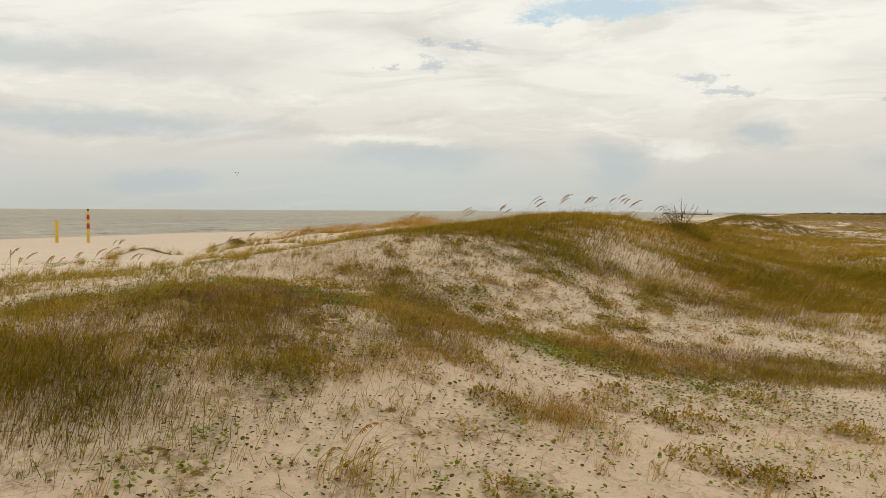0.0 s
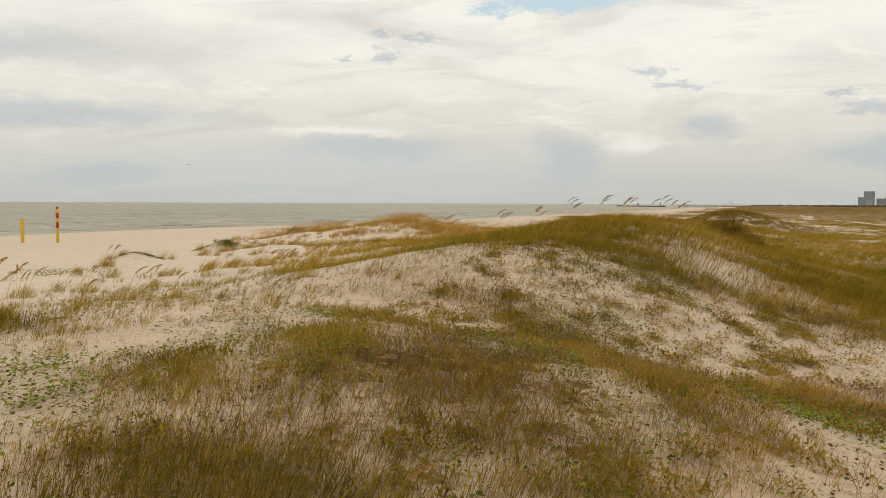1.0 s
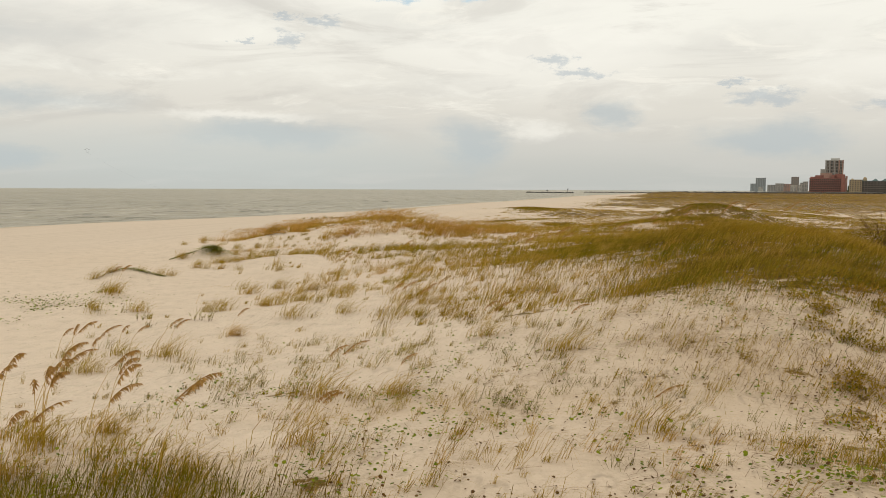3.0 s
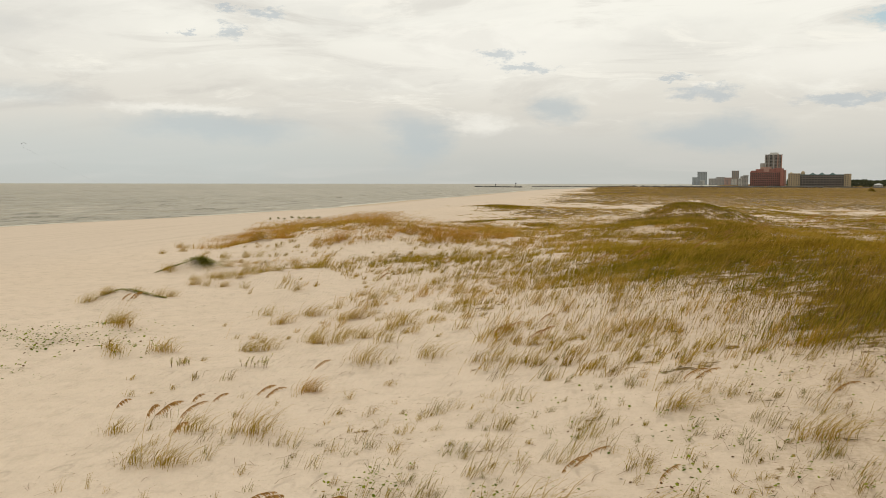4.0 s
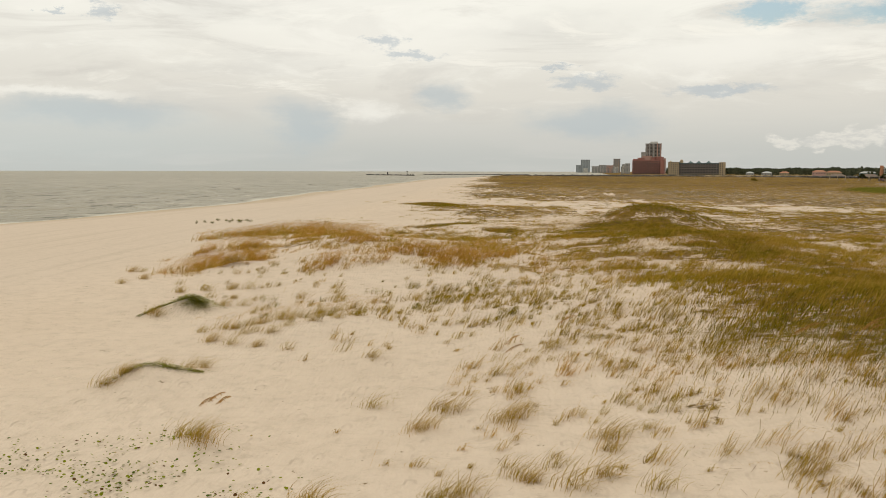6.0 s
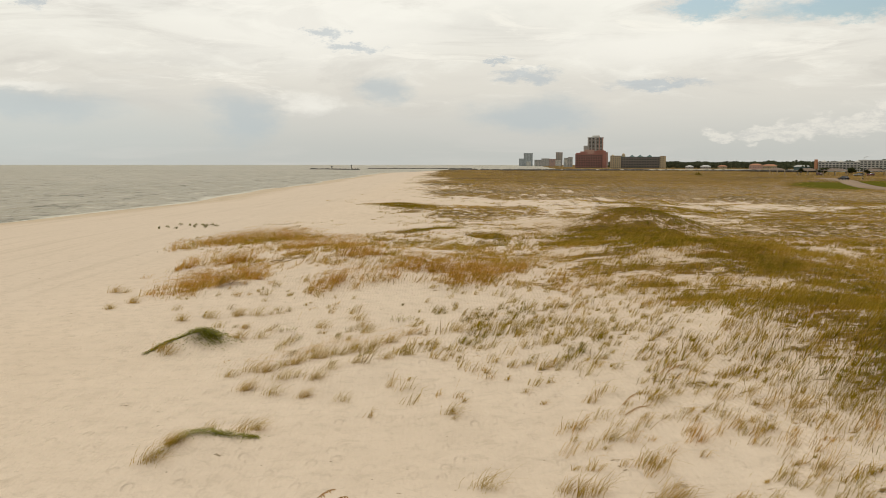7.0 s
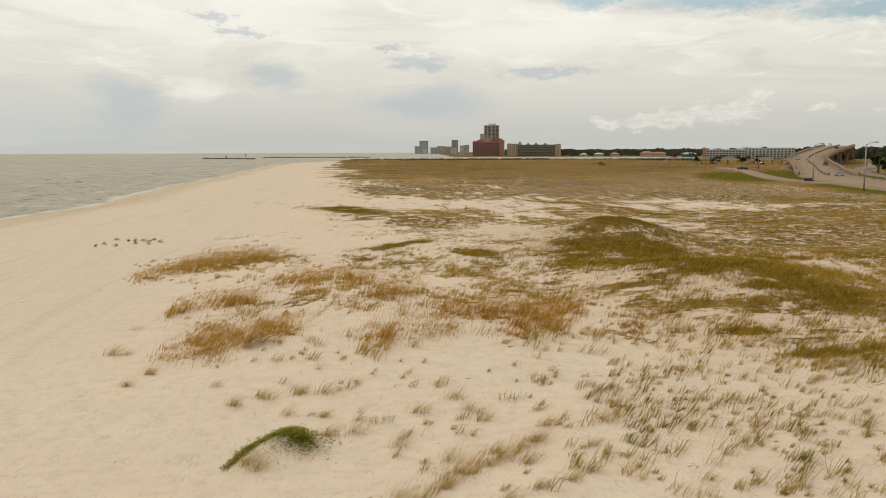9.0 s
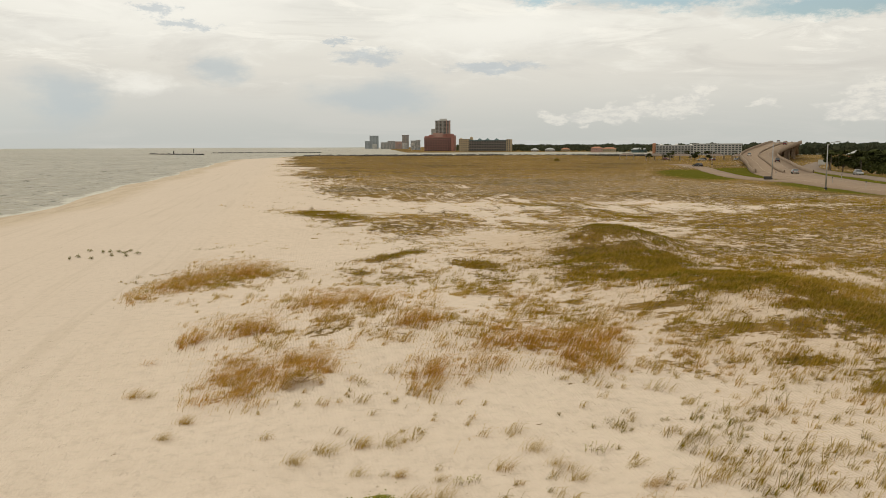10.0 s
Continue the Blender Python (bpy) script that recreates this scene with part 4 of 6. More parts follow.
# round leaves of creeping pennywort, low on the sand
def round_leaves(x, y, radius, lift):
    n = len(x)
    z = land(x, y) + lift
    tilt, turn = RNG.rand(n) * 0.7, RNG.rand(n) * 6.283
    a = np.arange(6) * math.pi / 3
    u, w = np.cos(a)[None] * radius[:, None], np.sin(a)[None] * radius[:, None]
    nx, ny = np.cos(turn)[:, None], np.sin(turn)[:, None]
    px = x[:, None] + u * nx * np.cos(tilt)[:, None] - w * ny
    py = y[:, None] + u * ny * np.cos(tilt)[:, None] + w * nx
    pz = z[:, None] + u * np.sin(tilt)[:, None]
    v = np.stack([px, py, pz], -1).astype(np.float32)
    f = np.array([[0, 1, 2], [0, 2, 3], [0, 3, 4], [0, 4, 5]])[None] + 6 * np.arange(n)[:, None, None]
    return v.reshape(-1, 3), f.reshape(-1, 3), np.zeros(n * 6)


def pennywort():
    x, y = scatter(-21, 1, 5, 24, 760)
    patch = smooth(0.42, 0.60, fbm(x / 1.3 + 80, y / 1.3, 3)) * smooth(0.35, 0.6, fbm(x / 0.35, y / 0.35, 2))
    thick = most(x, y, [(-13.2, 8.6, 2.6, 2.0, 0), (-11.6, 9.6, 2.0, 2.2, 0), (-16.0, 10.2, 1.6, 1.4, 0), (-11.9, 12.9, 1.8, 1.3, 10), (-9, 19.5, 2.6, 4.5, 0), (-17.6, 11.5, 3.0, 1.9, 0), (-17.6, 14.8, 2.4, 1.9, 0), (-6, 7.2, 2.8, 1.8, 0), (-19, 16.2, 2, 1.2, 0), (-6, 12, 3, 2, 0), (-12.5, 8.3, 2.2, 1.0, -31), (-13.8, 8.9, 1.5, 0.6, -37), (-12.0, 10.3, 1.9, 0.7, -54), (-9.1, 12.4, 3.6, 1.2, -78), (-9.0, 17.5, 2.4, 2.6, 0)])
    spread = 0.22 * smooth(-23, -17, x) * smooth(27, 20, y)
    keep = RNG.rand(len(x)) < np.maximum(spread, thick) * (0.10 * smooth(-14.5, -11, x) + 0.02 + 0.90 * patch) * (1 - 0.6 * most(x, y, BARE) * smooth(-11, -13, x)) * (0.95 - 0.60 * smooth(-14.2, -15.2, x))
    keep |= RNG.rand(len(x)) < 0.55 * ellipse(x, y, -14.2, 8.7, 1.9, 0.9, -32) * (0.15 + 0.85 * smooth(0.38, 0.6, fbm(x / 0.45 + 9, y / 0.45, 2)))
    x, y = x[keep], y[keep]
    vx, vy = scatter(-35, -27.5, 21, 28.5, 130)
    keep = RNG.rand(len(vx)) < 0.8 * ellipse(vx, vy, -31.4, 24.8, 3.2, 2.6, -40) * smooth(0.46, 0.62, fbm(vx / 0.9, vy / 0.7, 3))
    x, y = np.concatenate([x, vx[keep]]), np.concatenate([y, vy[keep]])
    n = len(x)
    return round_leaves(x, y, (0.009 + 0.013 * RNG.rand(n)) * np.where(x < -25, 1.5, 1.0), 0.02 + 0.12 * RNG.rand(n) ** 1.5)


stuff("pennywort", pennywort(), LEAF, "small round green leaves creeping over the sand", "creeping plant")


def dead_leaves():
    x, y = scatter(-20, 3, 4, 24, 130)
    keep = RNG.rand(len(x)) < (0.06 + smooth(0.46, 0.62, fbm(x / 1.1 + 44, y / 1.1, 3))) * smooth(-20, -11, x) * (0.30 + 0.3 * smooth(20, 8, y))
    x, y = x[keep], y[keep]
    n = len(x)
    return round_leaves(x, y, 0.006 + 0.013 * RNG.rand(n), 0.006 + 0.03 * RNG.rand(n))


stuff("dead_leaves", dead_leaves(), WITHERED, "small dark dead leaves strewn over the sand", "leaf litter")


def brushwood():
    """Thin brown stems of withered herbs, leaning every way among the grass."""
    x, y = scatter(-19, 2, 5, 23, 760)
    meadow, russet, brake, loose = growth(x, y)
    clump = smooth(0.42, 0.62, fbm(x / 0.7 + 90, y / 0.7, 3))
    keep = RNG.rand(len(x)) < (0.9 * brake * (0.25 + 0.75 * smooth(-13, -10, x)) + 0.5 * most(x, y, THICKET) * smooth(-15, -10, x)) * (0.3 + 0.7 * clump) + 0.05 * clump * smooth(-18, -10, x)
    x, y = x[keep], y[keep]
    n = len(x)
    return blades(x, y, land(x, y), 0.08 + 0.25 * RNG.rand(n) ** 1.5, 0.7 + 1.2 * RNG.rand(n), 0.0016 * (0.6 + 0.9 * RNG.rand(n)), RNG.rand(n) * 6.283, np.zeros(n))


stuff("brushwood", brushwood(), TWIG, "brown withered herb stems tangled among dune grass", "brush")


def litter():
    """Dead stalks and runners lying on the sand."""
    x, y = scatter(-25, 3, 3, 26, 46)
    keep = RNG.rand(len(x)) < 0.12 + 0.75 * smooth(0.50, 0.66, fbm(x / 1.8 + 20, y / 1.8, 3)) * smooth(-20, -12, x)
    x, y = x[keep], y[keep]
    n = len(x)
    turn, length, w = RNG.rand(n) * 6.283, 0.05 + 0.30 * RNG.rand(n) ** 2, 0.0014 + 0.0022 * RNG.rand(n)
    ex, ey = x + np.cos(turn) * length, y + np.sin(turn) * length
    mx, my = (x + ex) / 2 - np.sin(turn) * length * RNG.normal(0, 0.12, n), (y + ey) / 2 + np.cos(turn) * length * RNG.normal(0, 0.12, n)
    ox, oy = -np.sin(turn) * w, np.cos(turn) * w
    v = np.empty((n, 6, 3), np.float32)
    for k, (a, b) in enumerate(((x, y), (mx, my), (ex, ey))):
        z = land(a, b) + 0.012 + 0.02 * RNG.rand(n)
        v[:, 2 * k] = np.stack([a - ox, b - oy, z], -1)
        v[:, 2 * k + 1] = np.stack([a + ox, b + oy, z], -1)
    f = np.array([[0, 1, 3], [0, 3, 2], [2, 3, 5], [2, 5, 4]])[None] + 6 * np.arange(n)[:, None, None]
    return v.reshape(-1, 3), f.reshape(-1, 3), np.zeros(n * 6)


stuff("dead_stalks", litter(), TWIG, "grey brown dead stalks scattered on sand", "litter")


def herb_cloud(rows, per, size, tall):
    """Low bushy herbs: many small pointed leaves in uneven cushions."""
    sets = []
    for cx, cy, rx, ry in rows:
        n = int(per * rx * ry)
        a, r = RNG.rand(n) * 6.283, np.sqrt(RNG.rand(n))
        x, y = cx + np.cos(a) * r * rx, cy + np.sin(a) * r * ry
        keep = RNG.rand(n) < smooth(0.3, 0.6, fbm(x / 0.22, y / 0.22, 2) + 0.25 * (1 - r))
        x, y, r = x[keep], y[keep], r[keep]
        n = len(x)
        z = land(x, y) + tall * (1 - r * r) * RNG.rand(n)
        h, up, leaf = RNG.rand(n) * 6.283, RNG.normal(0.3, 0.6, n), size * (0.6 + 0.8 * RNG.rand(n))
        v = np.empty((n, 4, 3), np.float32)
        for i, (u, w) in enumerate(((0, 0), (0.5, 0.28), (1, 0), (0.5, -0.28))):
            v[:, i] = np.stack([x + leaf * (u * np.cos(h) - w * np.sin(h)), y + leaf * (u * np.sin(h) + w * np.cos(h)), z + leaf * u * up], -1)
        f = np.array([[0, 1, 2], [0, 2, 3]])[None] + 4 * np.arange(n)[:, None, None]
        shade = 0.45 * RNG.rand() ** 2
        sets.append((v.reshape(-1, 3), f.reshape(-1, 3), np.repeat(np.clip(shade + 0.2 * RNG.rand(n), 0, 1), 4)))
    return join(sets)


def herb_rows():
    rows = []
    for x, y, s in ((-5.8, 8.8, 0.34), (-5.5, 11.9, 0.4), (-5.2, 13.0, 0.36), (-4.5, 9.9, 0.25), (-3.4, 15.9, 0.5), (-7.5, 8.1, 0.36), (-6.5, 9.6, 0.25), (-2.8, 11.4, 0.22), (-4.6, 14.0, 0.4)):
        rows.append((x, y, s * 1.3, s))
    for k in range(430):
        x, y = -12.5 + RNG.rand() * 14.5, 7 + RNG.rand() * 16
        s = 0.08 + 0.22 * RNG.rand() ** 2
        rows.append((x, y, s * 1.3, s))
    for k in range(460):
        x, y = -12.5 + RNG.rand() * 6.5, 13 + RNG.rand() * 10
        s = 0.05 + 0.15 * RNG.rand()
        rows.append((x, y, s * 1.3, s))
    return rows


stuff("low_herbs", herb_cloud(herb_rows(), 5000, 0.034, 0.15), GRASS, "low dark green and brown herb cushions", "herbs")


# ---------------------------------------------------------------- plants that stand alone on the sand
def tuft_mesh(seed, count, tall, spread, green):
    r = np.random.RandomState(seed)
    n = count
    x, y = r.normal(0, spread, n), r.normal(0, spread * 0.7, n)
    height = tall * (0.45 + 0.7 * r.rand(n))
    lean, heading = 0.45 + 0.85 * r.rand(n), r.normal(-0.1, 0.6, n)
    turn = r.rand(n) * 6.283
    w = 0.0030 * (0.7 + 0.7 * r.rand(n))
    rows = []
    for k, f in enumerate((0.0, 0.3, 0.62, 0.86, 1.0)):
        h, o = height * (f - 0.42 * lean * f * f), height * lean * 0.95 * f * f
        cx, cy = x + np.cos(heading) * o, y + np.sin(heading) * o
        ww = w * (1.0, 1.0, 0.85, 0.5, 0.08)[k]
        rows.append(np.stack([cx - np.cos(turn) * ww, cy - np.sin(turn) * ww, h - 0.03], -1))
        rows.append(np.stack([cx + np.cos(turn) * ww, cy + np.sin(turn) * ww, h - 0.03], -1))
    v = np.stack(rows, 1).reshape(-1, 3)
    q = np.array([[0, 1, 3, 2], [2, 3, 5, 4], [4, 5, 7, 6], [6, 7, 9, 8]])[None] + 10 * np.arange(n)[:, None, None]
    tone = np.repeat(np.clip(green + 0.25 * r.rand(n), 0, 1), 10)
    return mesh_of("grass_tuft", v, q.reshape(-1, 4), GRASS, False, {"tone": tone})


TUFTS = [tuft_mesh(k, 60 + 18 * (k % 4), 0.44 + 0.06 * (k % 3), 0.11 + 0.03 * (k % 3), 0.08 + 0.08 * (k % 4)) for k in range(8)]
SEAWARD = [(-25.75, 24.7), (-25.5, 24.6), (-25.25, 24.7), (-33.7, 31.6), (-33.2, 32.6), (-32.6, 32.9), (-34.0, 31.1), (-37.3, 41.6), (-37.0, 41.2), (-30.6, 27.3), (-30.1, 26.8), (-31.7, 35.7), (-30.7, 35.3), (-32.6, 36.1), (-32.4, 33.3), (-27.6, 24.6), (-28.5, 23.9), (-28.2, 23.7), (-24.4, 25.3), (-24.2, 25.1), (-23.8, 25.7),
           (-23.6, 24.6), (-23.1, 24.9), (-26.2, 27.9), (-26.0, 29.1), (-25.7, 28.9), (-24.7, 28.2), (-24.4, 28.4), (-22.4, 24.2), (-27.4, 29.7), (-28.0, 33.4),
           (-22.8, 26.9), (-22.9, 26.2), (-21.3, 23.2), (-22.5, 23.0), (-33.4, 36.7), (-32.2, 37.2), (-31.3, 37.6), (-30.6, 37.9), (-29.8, 38.1), (-29.2, 38.5)]
LANDWARD = [(-34.2, 38.1), (-33.6, 38.5), (-33.2, 38.3), (-32.8, 38.8), (-32.4, 39.3), (-32.1, 39.8), (-31.8, 39.6), (-31.3, 40.1), (-30.9, 40.4), (-30.3, 40.9), (-32.5, 38.9), (-31.6, 40.2), (-32.6, 37.3), (-31.6, 36.8), (-35.3, 43.3), (-34.4, 44.4), (-32.6, 44.7), (-31.4, 45.7), (-35.4, 44.9), (-36.5, 45.3), (-34.5, 43.4), (-38.2, 46.4), (-29.3, 42.4), (-29.2, 43.7),
            (-30.9, 43.5), (-31.1, 44.6), (-41.6, 50.6), (-39.0, 48.4), (-35.4, 47.0), (-42.1, 49.3), (-43.8, 54.2), (-43.2, 54.0), (-37.3, 47.0), (-27.7, 42.0),
            (-36.2, 47.2), (-27.0, 45.9), (-32.2, 40.6), (-31.0, 40.9), (-29.9, 41.3), (-30.4, 39.7), (-28.6, 40.4), (-33.4, 42.0)]
for k, (x, y) in enumerate(SEAWARD + LANDWARD):
    ob = new("grass_tuft", TUFTS[k % 8])
    ob.matrix_world = pose(x, y, ground_z(x, y), 0, 0, RNG.normal(0, 12)) @ Matrix.Diagonal((*(Vector((1, 1, 1)) * (0.75 + 0.5 * RNG.rand())), 1))
    tagged(ob, "wind bent olive grass tuft standing on bare sand", "grass tuft", "tufts on the open sand")


OAT = surface("oat_husks", lambda n: principled(n, n.mix(attr(n, "tone"), (0.20, 0.092, 0.018, 1), (0.52, 0.29, 0.080, 1)), 0.7, **{"Specular IOR Level": 0.1}))


def oat_plant(x, y, stems, tall, seed):
    """A sea oat clump near the eye: leaf clump, stems, and a drooping head on each stem."""
    r = np.random.RandomState(seed)
    root = thing("sea_oats", "tall sea oats with drooping golden brown seed heads", "sea oats", "sea oats in seed", (x, y, ground_z(x, y)))
    part("leaf_clump", TUFTS[seed % 8], GRASS, root, "olive leaf blades")
    for k in range(stems):
        h, lean, a = tall * (0.85 + 0.40 * r.rand()), 0.26 + 0.30 * r.rand(), r.normal(-0.1, 0.35)
        bx, by = r.normal(0, 0.10, 2)
        pts = [(bx + math.cos(a) * h * lean * f * f, by + math.sin(a) * h * lean * f * f, h * (f - 0.08 * f * f)) for f in (0, 0.25, 0.5, 0.75, 0.9, 1.0)]
        tip = pts[-1]
        length = (0.24 + 0.14 * r.rand()) * min(1.0, 0.25 + tall)
        droop = [(tip[0] + math.cos(a) * length * u, tip[1] + math.sin(a) * length * u, tip[2] + length * (0.95 * u - 0.50 * u * u)) for u in (0.0, 0.3, 0.6, 0.85, 1.0)]
        v, f = [], []
        for p, w in zip(pts + droop[1:], np.linspace(0.0055, 0.002, 10)):
            b = len(v)
            v += [(p[0], p[1] - w, p[2]), (p[0], p[1] + w, p[2])]
            if b:
                f.append((b - 2, b - 1, b + 1, b))
        part("stem", mesh_of("stem", v, f, GRASS, False, {"tone": np.full(len(v), 0.5)}), GRASS, root, "thin straw stem")
        path = [Vector(p) for p in pts[4:] + droop[1:]]
        v, f, t = oat_head(path, a, r, 0.058 * min(1.0, 0.25 + tall))
        part("seed_head", mesh_of("seed_head", v, f, OAT, False, {"tone": t}), OAT, root, "golden brown seed head")


def oat_head(path, a, r, husk):
    """One drooping head: a thin rachis with flat pointed spikelets that all hang from it to the lee side."""
    m = 40
    u = np.linspace(0, 1, m)
    line = np.stack([np.interp(u, np.linspace(0, 1, len(path)), [p[i] for p in path]) for i in range(3)], -1)
    v, f, t = [tuple(line[0])], [], [0.5]
    last = 0
    for k in range(1, m):
        p, q = line[k], line[k - 1]
        here = len(v)
        v.append(tuple(p)), t.append(0.4)
        size = husk * (0.45 + 0.55 * math.sin(math.pi * min(1.0, 0.12 + 0.95 * u[k]))) * (0.75 + 0.5 * r.rand())
        h, drop, w = a + r.normal(0, 0.6), 0.5 + 0.5 * r.rand(), size * 0.13
        dx, dy, tone = math.cos(h), math.sin(h), 0.15 + 0.85 * r.rand()
        b = len(v)
        v += [(p[0] + dx * size * 0.45 - dy * w, p[1] + dy * size * 0.45 + dx * w, p[2] - size * 0.35 * drop),
              (p[0] + dx * size * 0.9, p[1] + dy * size * 0.9, p[2] - size * drop),
              (p[0] + dx * size * 0.5 + dy * w, p[1] + dy * size * 0.5 - dx * w, p[2] - size * 0.55 * drop)]
        t += [tone] * 3
        f += [(here, b, b + 1), (here, b + 1, b + 2), (last, here, b + 2)]
        last = here
    return v, f, t


# close to the path in a loose row, then scattered over the dunes: x, y, stems, height
OATS = [(-21.2, 13.3, 3, 0.85), (-20.7, 13.2, 4, 0.88), (-20.5, 13.0, 3, 0.80), (-20.2, 13.7, 2, 0.85), (-19.6, 12.8, 2, 0.80), (-18.9, 12.5, 1, 0.78), (-18.4, 12.4, 1, 0.82), (-20.2, 12.3, 2, 0.70), (-23.7, 17.2, 2, 0.70), (-23.2, 17.2, 2, 0.66),
        (-18.5, 15.5, 2, 0.55), (-17.5, 15.6, 1, 0.50), (-14.4, 14.2, 1, 0.42), (-17.8, 13.4, 2, 0.42), (-17.1, 18.7, 2, 0.50), (-15.7, 17.4, 1, 0.50)]
FARTHER = [(-24.8, 18.5, 1, 0.55), (-23.6, 18.5, 2, 0.50), (-22.7, 18.5, 2, 0.55), (-22.9, 21.2, 1, 0.60), (-20.0, 22.7, 2, 0.60), (-19.3, 22.3, 2, 0.60), (-19.4, 23.7, 1, 0.60), (-30.3, 27.2, 3, 0.75), (-24.8, 31.3, 2, 0.70), (-23.4, 33.5, 2, 0.70),
           (-17.6, 29.6, 3, 0.72), (-16.2, 31.0, 3, 0.75), (-15.2, 32.4, 3, 0.72), (-14.2, 33.6, 4, 0.80), (-13.0, 33.2, 3, 0.75), (-12.2, 34.4, 4, 0.82), (-11.0, 34.0, 3, 0.75), (-18.6, 30.5, 2, 0.70), (-10.2, 33.2, 3, 0.72), (-9.4, 34.2, 2, 0.68), (-8.9, 7.0, 1, 0.30), (-6.2, 6.6, 2, 0.30)]
for k, (x, y, stems, tall) in enumerate(OATS + FARTHER):
    oat_plant(x, y, stems, tall, k)


VINELEAF = surface("vine_leaves", lambda n: principled(n, n.mix(n.add("ShaderNodeNewGeometry").outputs["Random Per Island"], (0.095, 0.098, 0.005, 1), (0.27, 0.235, 0.014, 1)), 0.6, **{"Specular IOR Level": 0.08}))


HERBLEAF = surface("herb_leaves", lambda n: principled(n, n.mix(n.add("ShaderNodeNewGeometry").outputs["Random Per Island"], (0.21, 0.185, 0.02, 1), (0.42, 0.35, 0.06, 1)), 0.7, **{"Specular IOR Level": 0.05}))


def cushion(name, label, category, x, y, rx, ry, tall, count, leaf, seed, tone, group="", material=None):
    """A low leafy plant: pointed leaves on short stems in an uneven cushion."""
    r = np.random.RandomState(seed)
    a, d = r.rand(count) * 6.283, np.sqrt(r.rand(count))
    d = d * (0.55 + 0.6 * vnoise(a * 1.9 + seed, np.zeros(count) + seed * 3.1))
    px, py = np.cos(a) * d * rx, np.sin(a) * d * ry
    lump = 0.45 + 0.9 * fbm(px / (0.35 * rx) + seed * 7, py / (0.35 * ry), 2)
    pz = tall * (1 - 0.75 * d * d) * lump * (0.35 + 0.65 * r.rand(count))
    gz = land(px + x, py + y) - ground_z(x, y)
    z = gz + pz
    heading, up = r.rand(count) * 6.283, r.rand(count)
    dx, dy, w = np.cos(heading), np.sin(heading), leaf * 0.32
    v = np.empty((count, 4, 3), np.float32)
    v[:, 0] = np.stack([px, py, z], -1)
    v[:, 1] = np.stack([px + dx * leaf * 0.5 - dy * w, py + dy * leaf * 0.5 + dx * w, z + leaf * 0.5 * up], -1)
    v[:, 2] = np.stack([px + dx * leaf, py + dy * leaf, z + leaf * 0.75 * up], -1)
    v[:, 3] = np.stack([px + dx * leaf * 0.5 + dy * w, py + dy * leaf * 0.5 - dx * w, z + leaf * 0.5 * up], -1)
    q = np.array([[0, 1, 2, 3]])[None] + 4 * np.arange(count)[:, None, None]
    root = thing(name, label, category, group, (x, y, ground_z(x, y)))
    part("foliage", mesh_of("foliage", v.reshape(-1, 3), q.reshape(-1, 4), material or GRASS, False, {"tone": np.repeat(np.clip(tone + 0.15 * r.rand(count), 0, 1), 4)}), None, root)
    for k in range(7):
        b = r.rand() * 6.283
        part("stem", tube([(0, 0, -0.03), (math.cos(b) * rx * 0.3, math.sin(b) * ry * 0.3, tall * 0.3), (math.cos(b) * rx * 0.65, math.sin(b) * ry * 0.65, tall * 0.55)], (0.008, 0.006, 0.003), 5), TWIG, root)
    return root


def sprigs(x, y, rx, ry, tall, count, seed):
    """A thin herb: upright bare stems, each with a few small leaves towards its tip."""
    r = np.random.RandomState(seed)
    root = thing("beach_herb", "thin grey green herb with leafy upright sprigs on sand", "herb", "beach herbs", (x, y, ground_z(x, y)))
    v, f = [], []
    for k in range(count):
        a, d = r.rand() * 6.283, math.sqrt(r.rand())
        bx, by = math.cos(a) * d * rx, math.sin(a) * d * ry
        h, lean, way = tall * (0.45 + 0.7 * r.rand()), 0.1 + 0.5 * r.rand(), r.normal(-0.1, 1.0)
        foot = ground_z(x + bx, y + by) - ground_z(x, y)
        pts = [(bx + math.cos(way) * h * lean * u * u, by + math.sin(way) * h * lean * u * u, foot + h * u - 0.02) for u in (0.0, 0.5, 1.0)]
        part("stem", tube(pts, (0.0035, 0.003, 0.0015), 4), TWIG, root)
        for j in range(9):
            u, w = 0.3 + 0.7 * r.rand(), r.rand() * 6.283
            p = (bx + math.cos(way) * h * lean * u * u, by + math.sin(way) * h * lean * u * u, foot + h * u - 0.02)
            leaf = 0.024 + 0.026 * r.rand()
            c, q = math.cos(w) * leaf, math.sin(w) * leaf
            b = len(v)
            v += [p, (p[0] + c * 0.5 - q * 0.3, p[1] + q * 0.5 + c * 0.3, p[2] + leaf * 0.35), (p[0] + c, p[1] + q, p[2] + leaf * 0.5), (p[0] + c * 0.5 + q * 0.3, p[1] + q * 0.5 - c * 0.3, p[2] + leaf * 0.3)]
            f.append((b, b + 1, b + 2, b + 3))
    part("foliage", mesh_of("foliage", v, f, HERBLEAF), None, root)
    return root


HERBS = [(-24.55, 22.74, 0.30, 0.14, 0.20), (-26.27, 23.06, 0.24, 0.12, 0.16), (-29.7, 45.1, 0.55, 0.26, 0.22),
         (-33.65, 44.1, 0.45, 0.3, 0.2), (-33.0, 80.7, 0.9, 0.7, 0.4), (-23.7, 64.6, 0.8, 0.6, 0.35), (-22.6, 47.5, 0.7, 0.4, 0.3)]
for k, (x, y, rx, ry, tall) in enumerate(HERBS):
    sprigs(x, y, min(rx, 0.45), min(ry, 0.24), tall * 1.3, int(9 + 24 * min(rx, 0.45)), 60 + k)

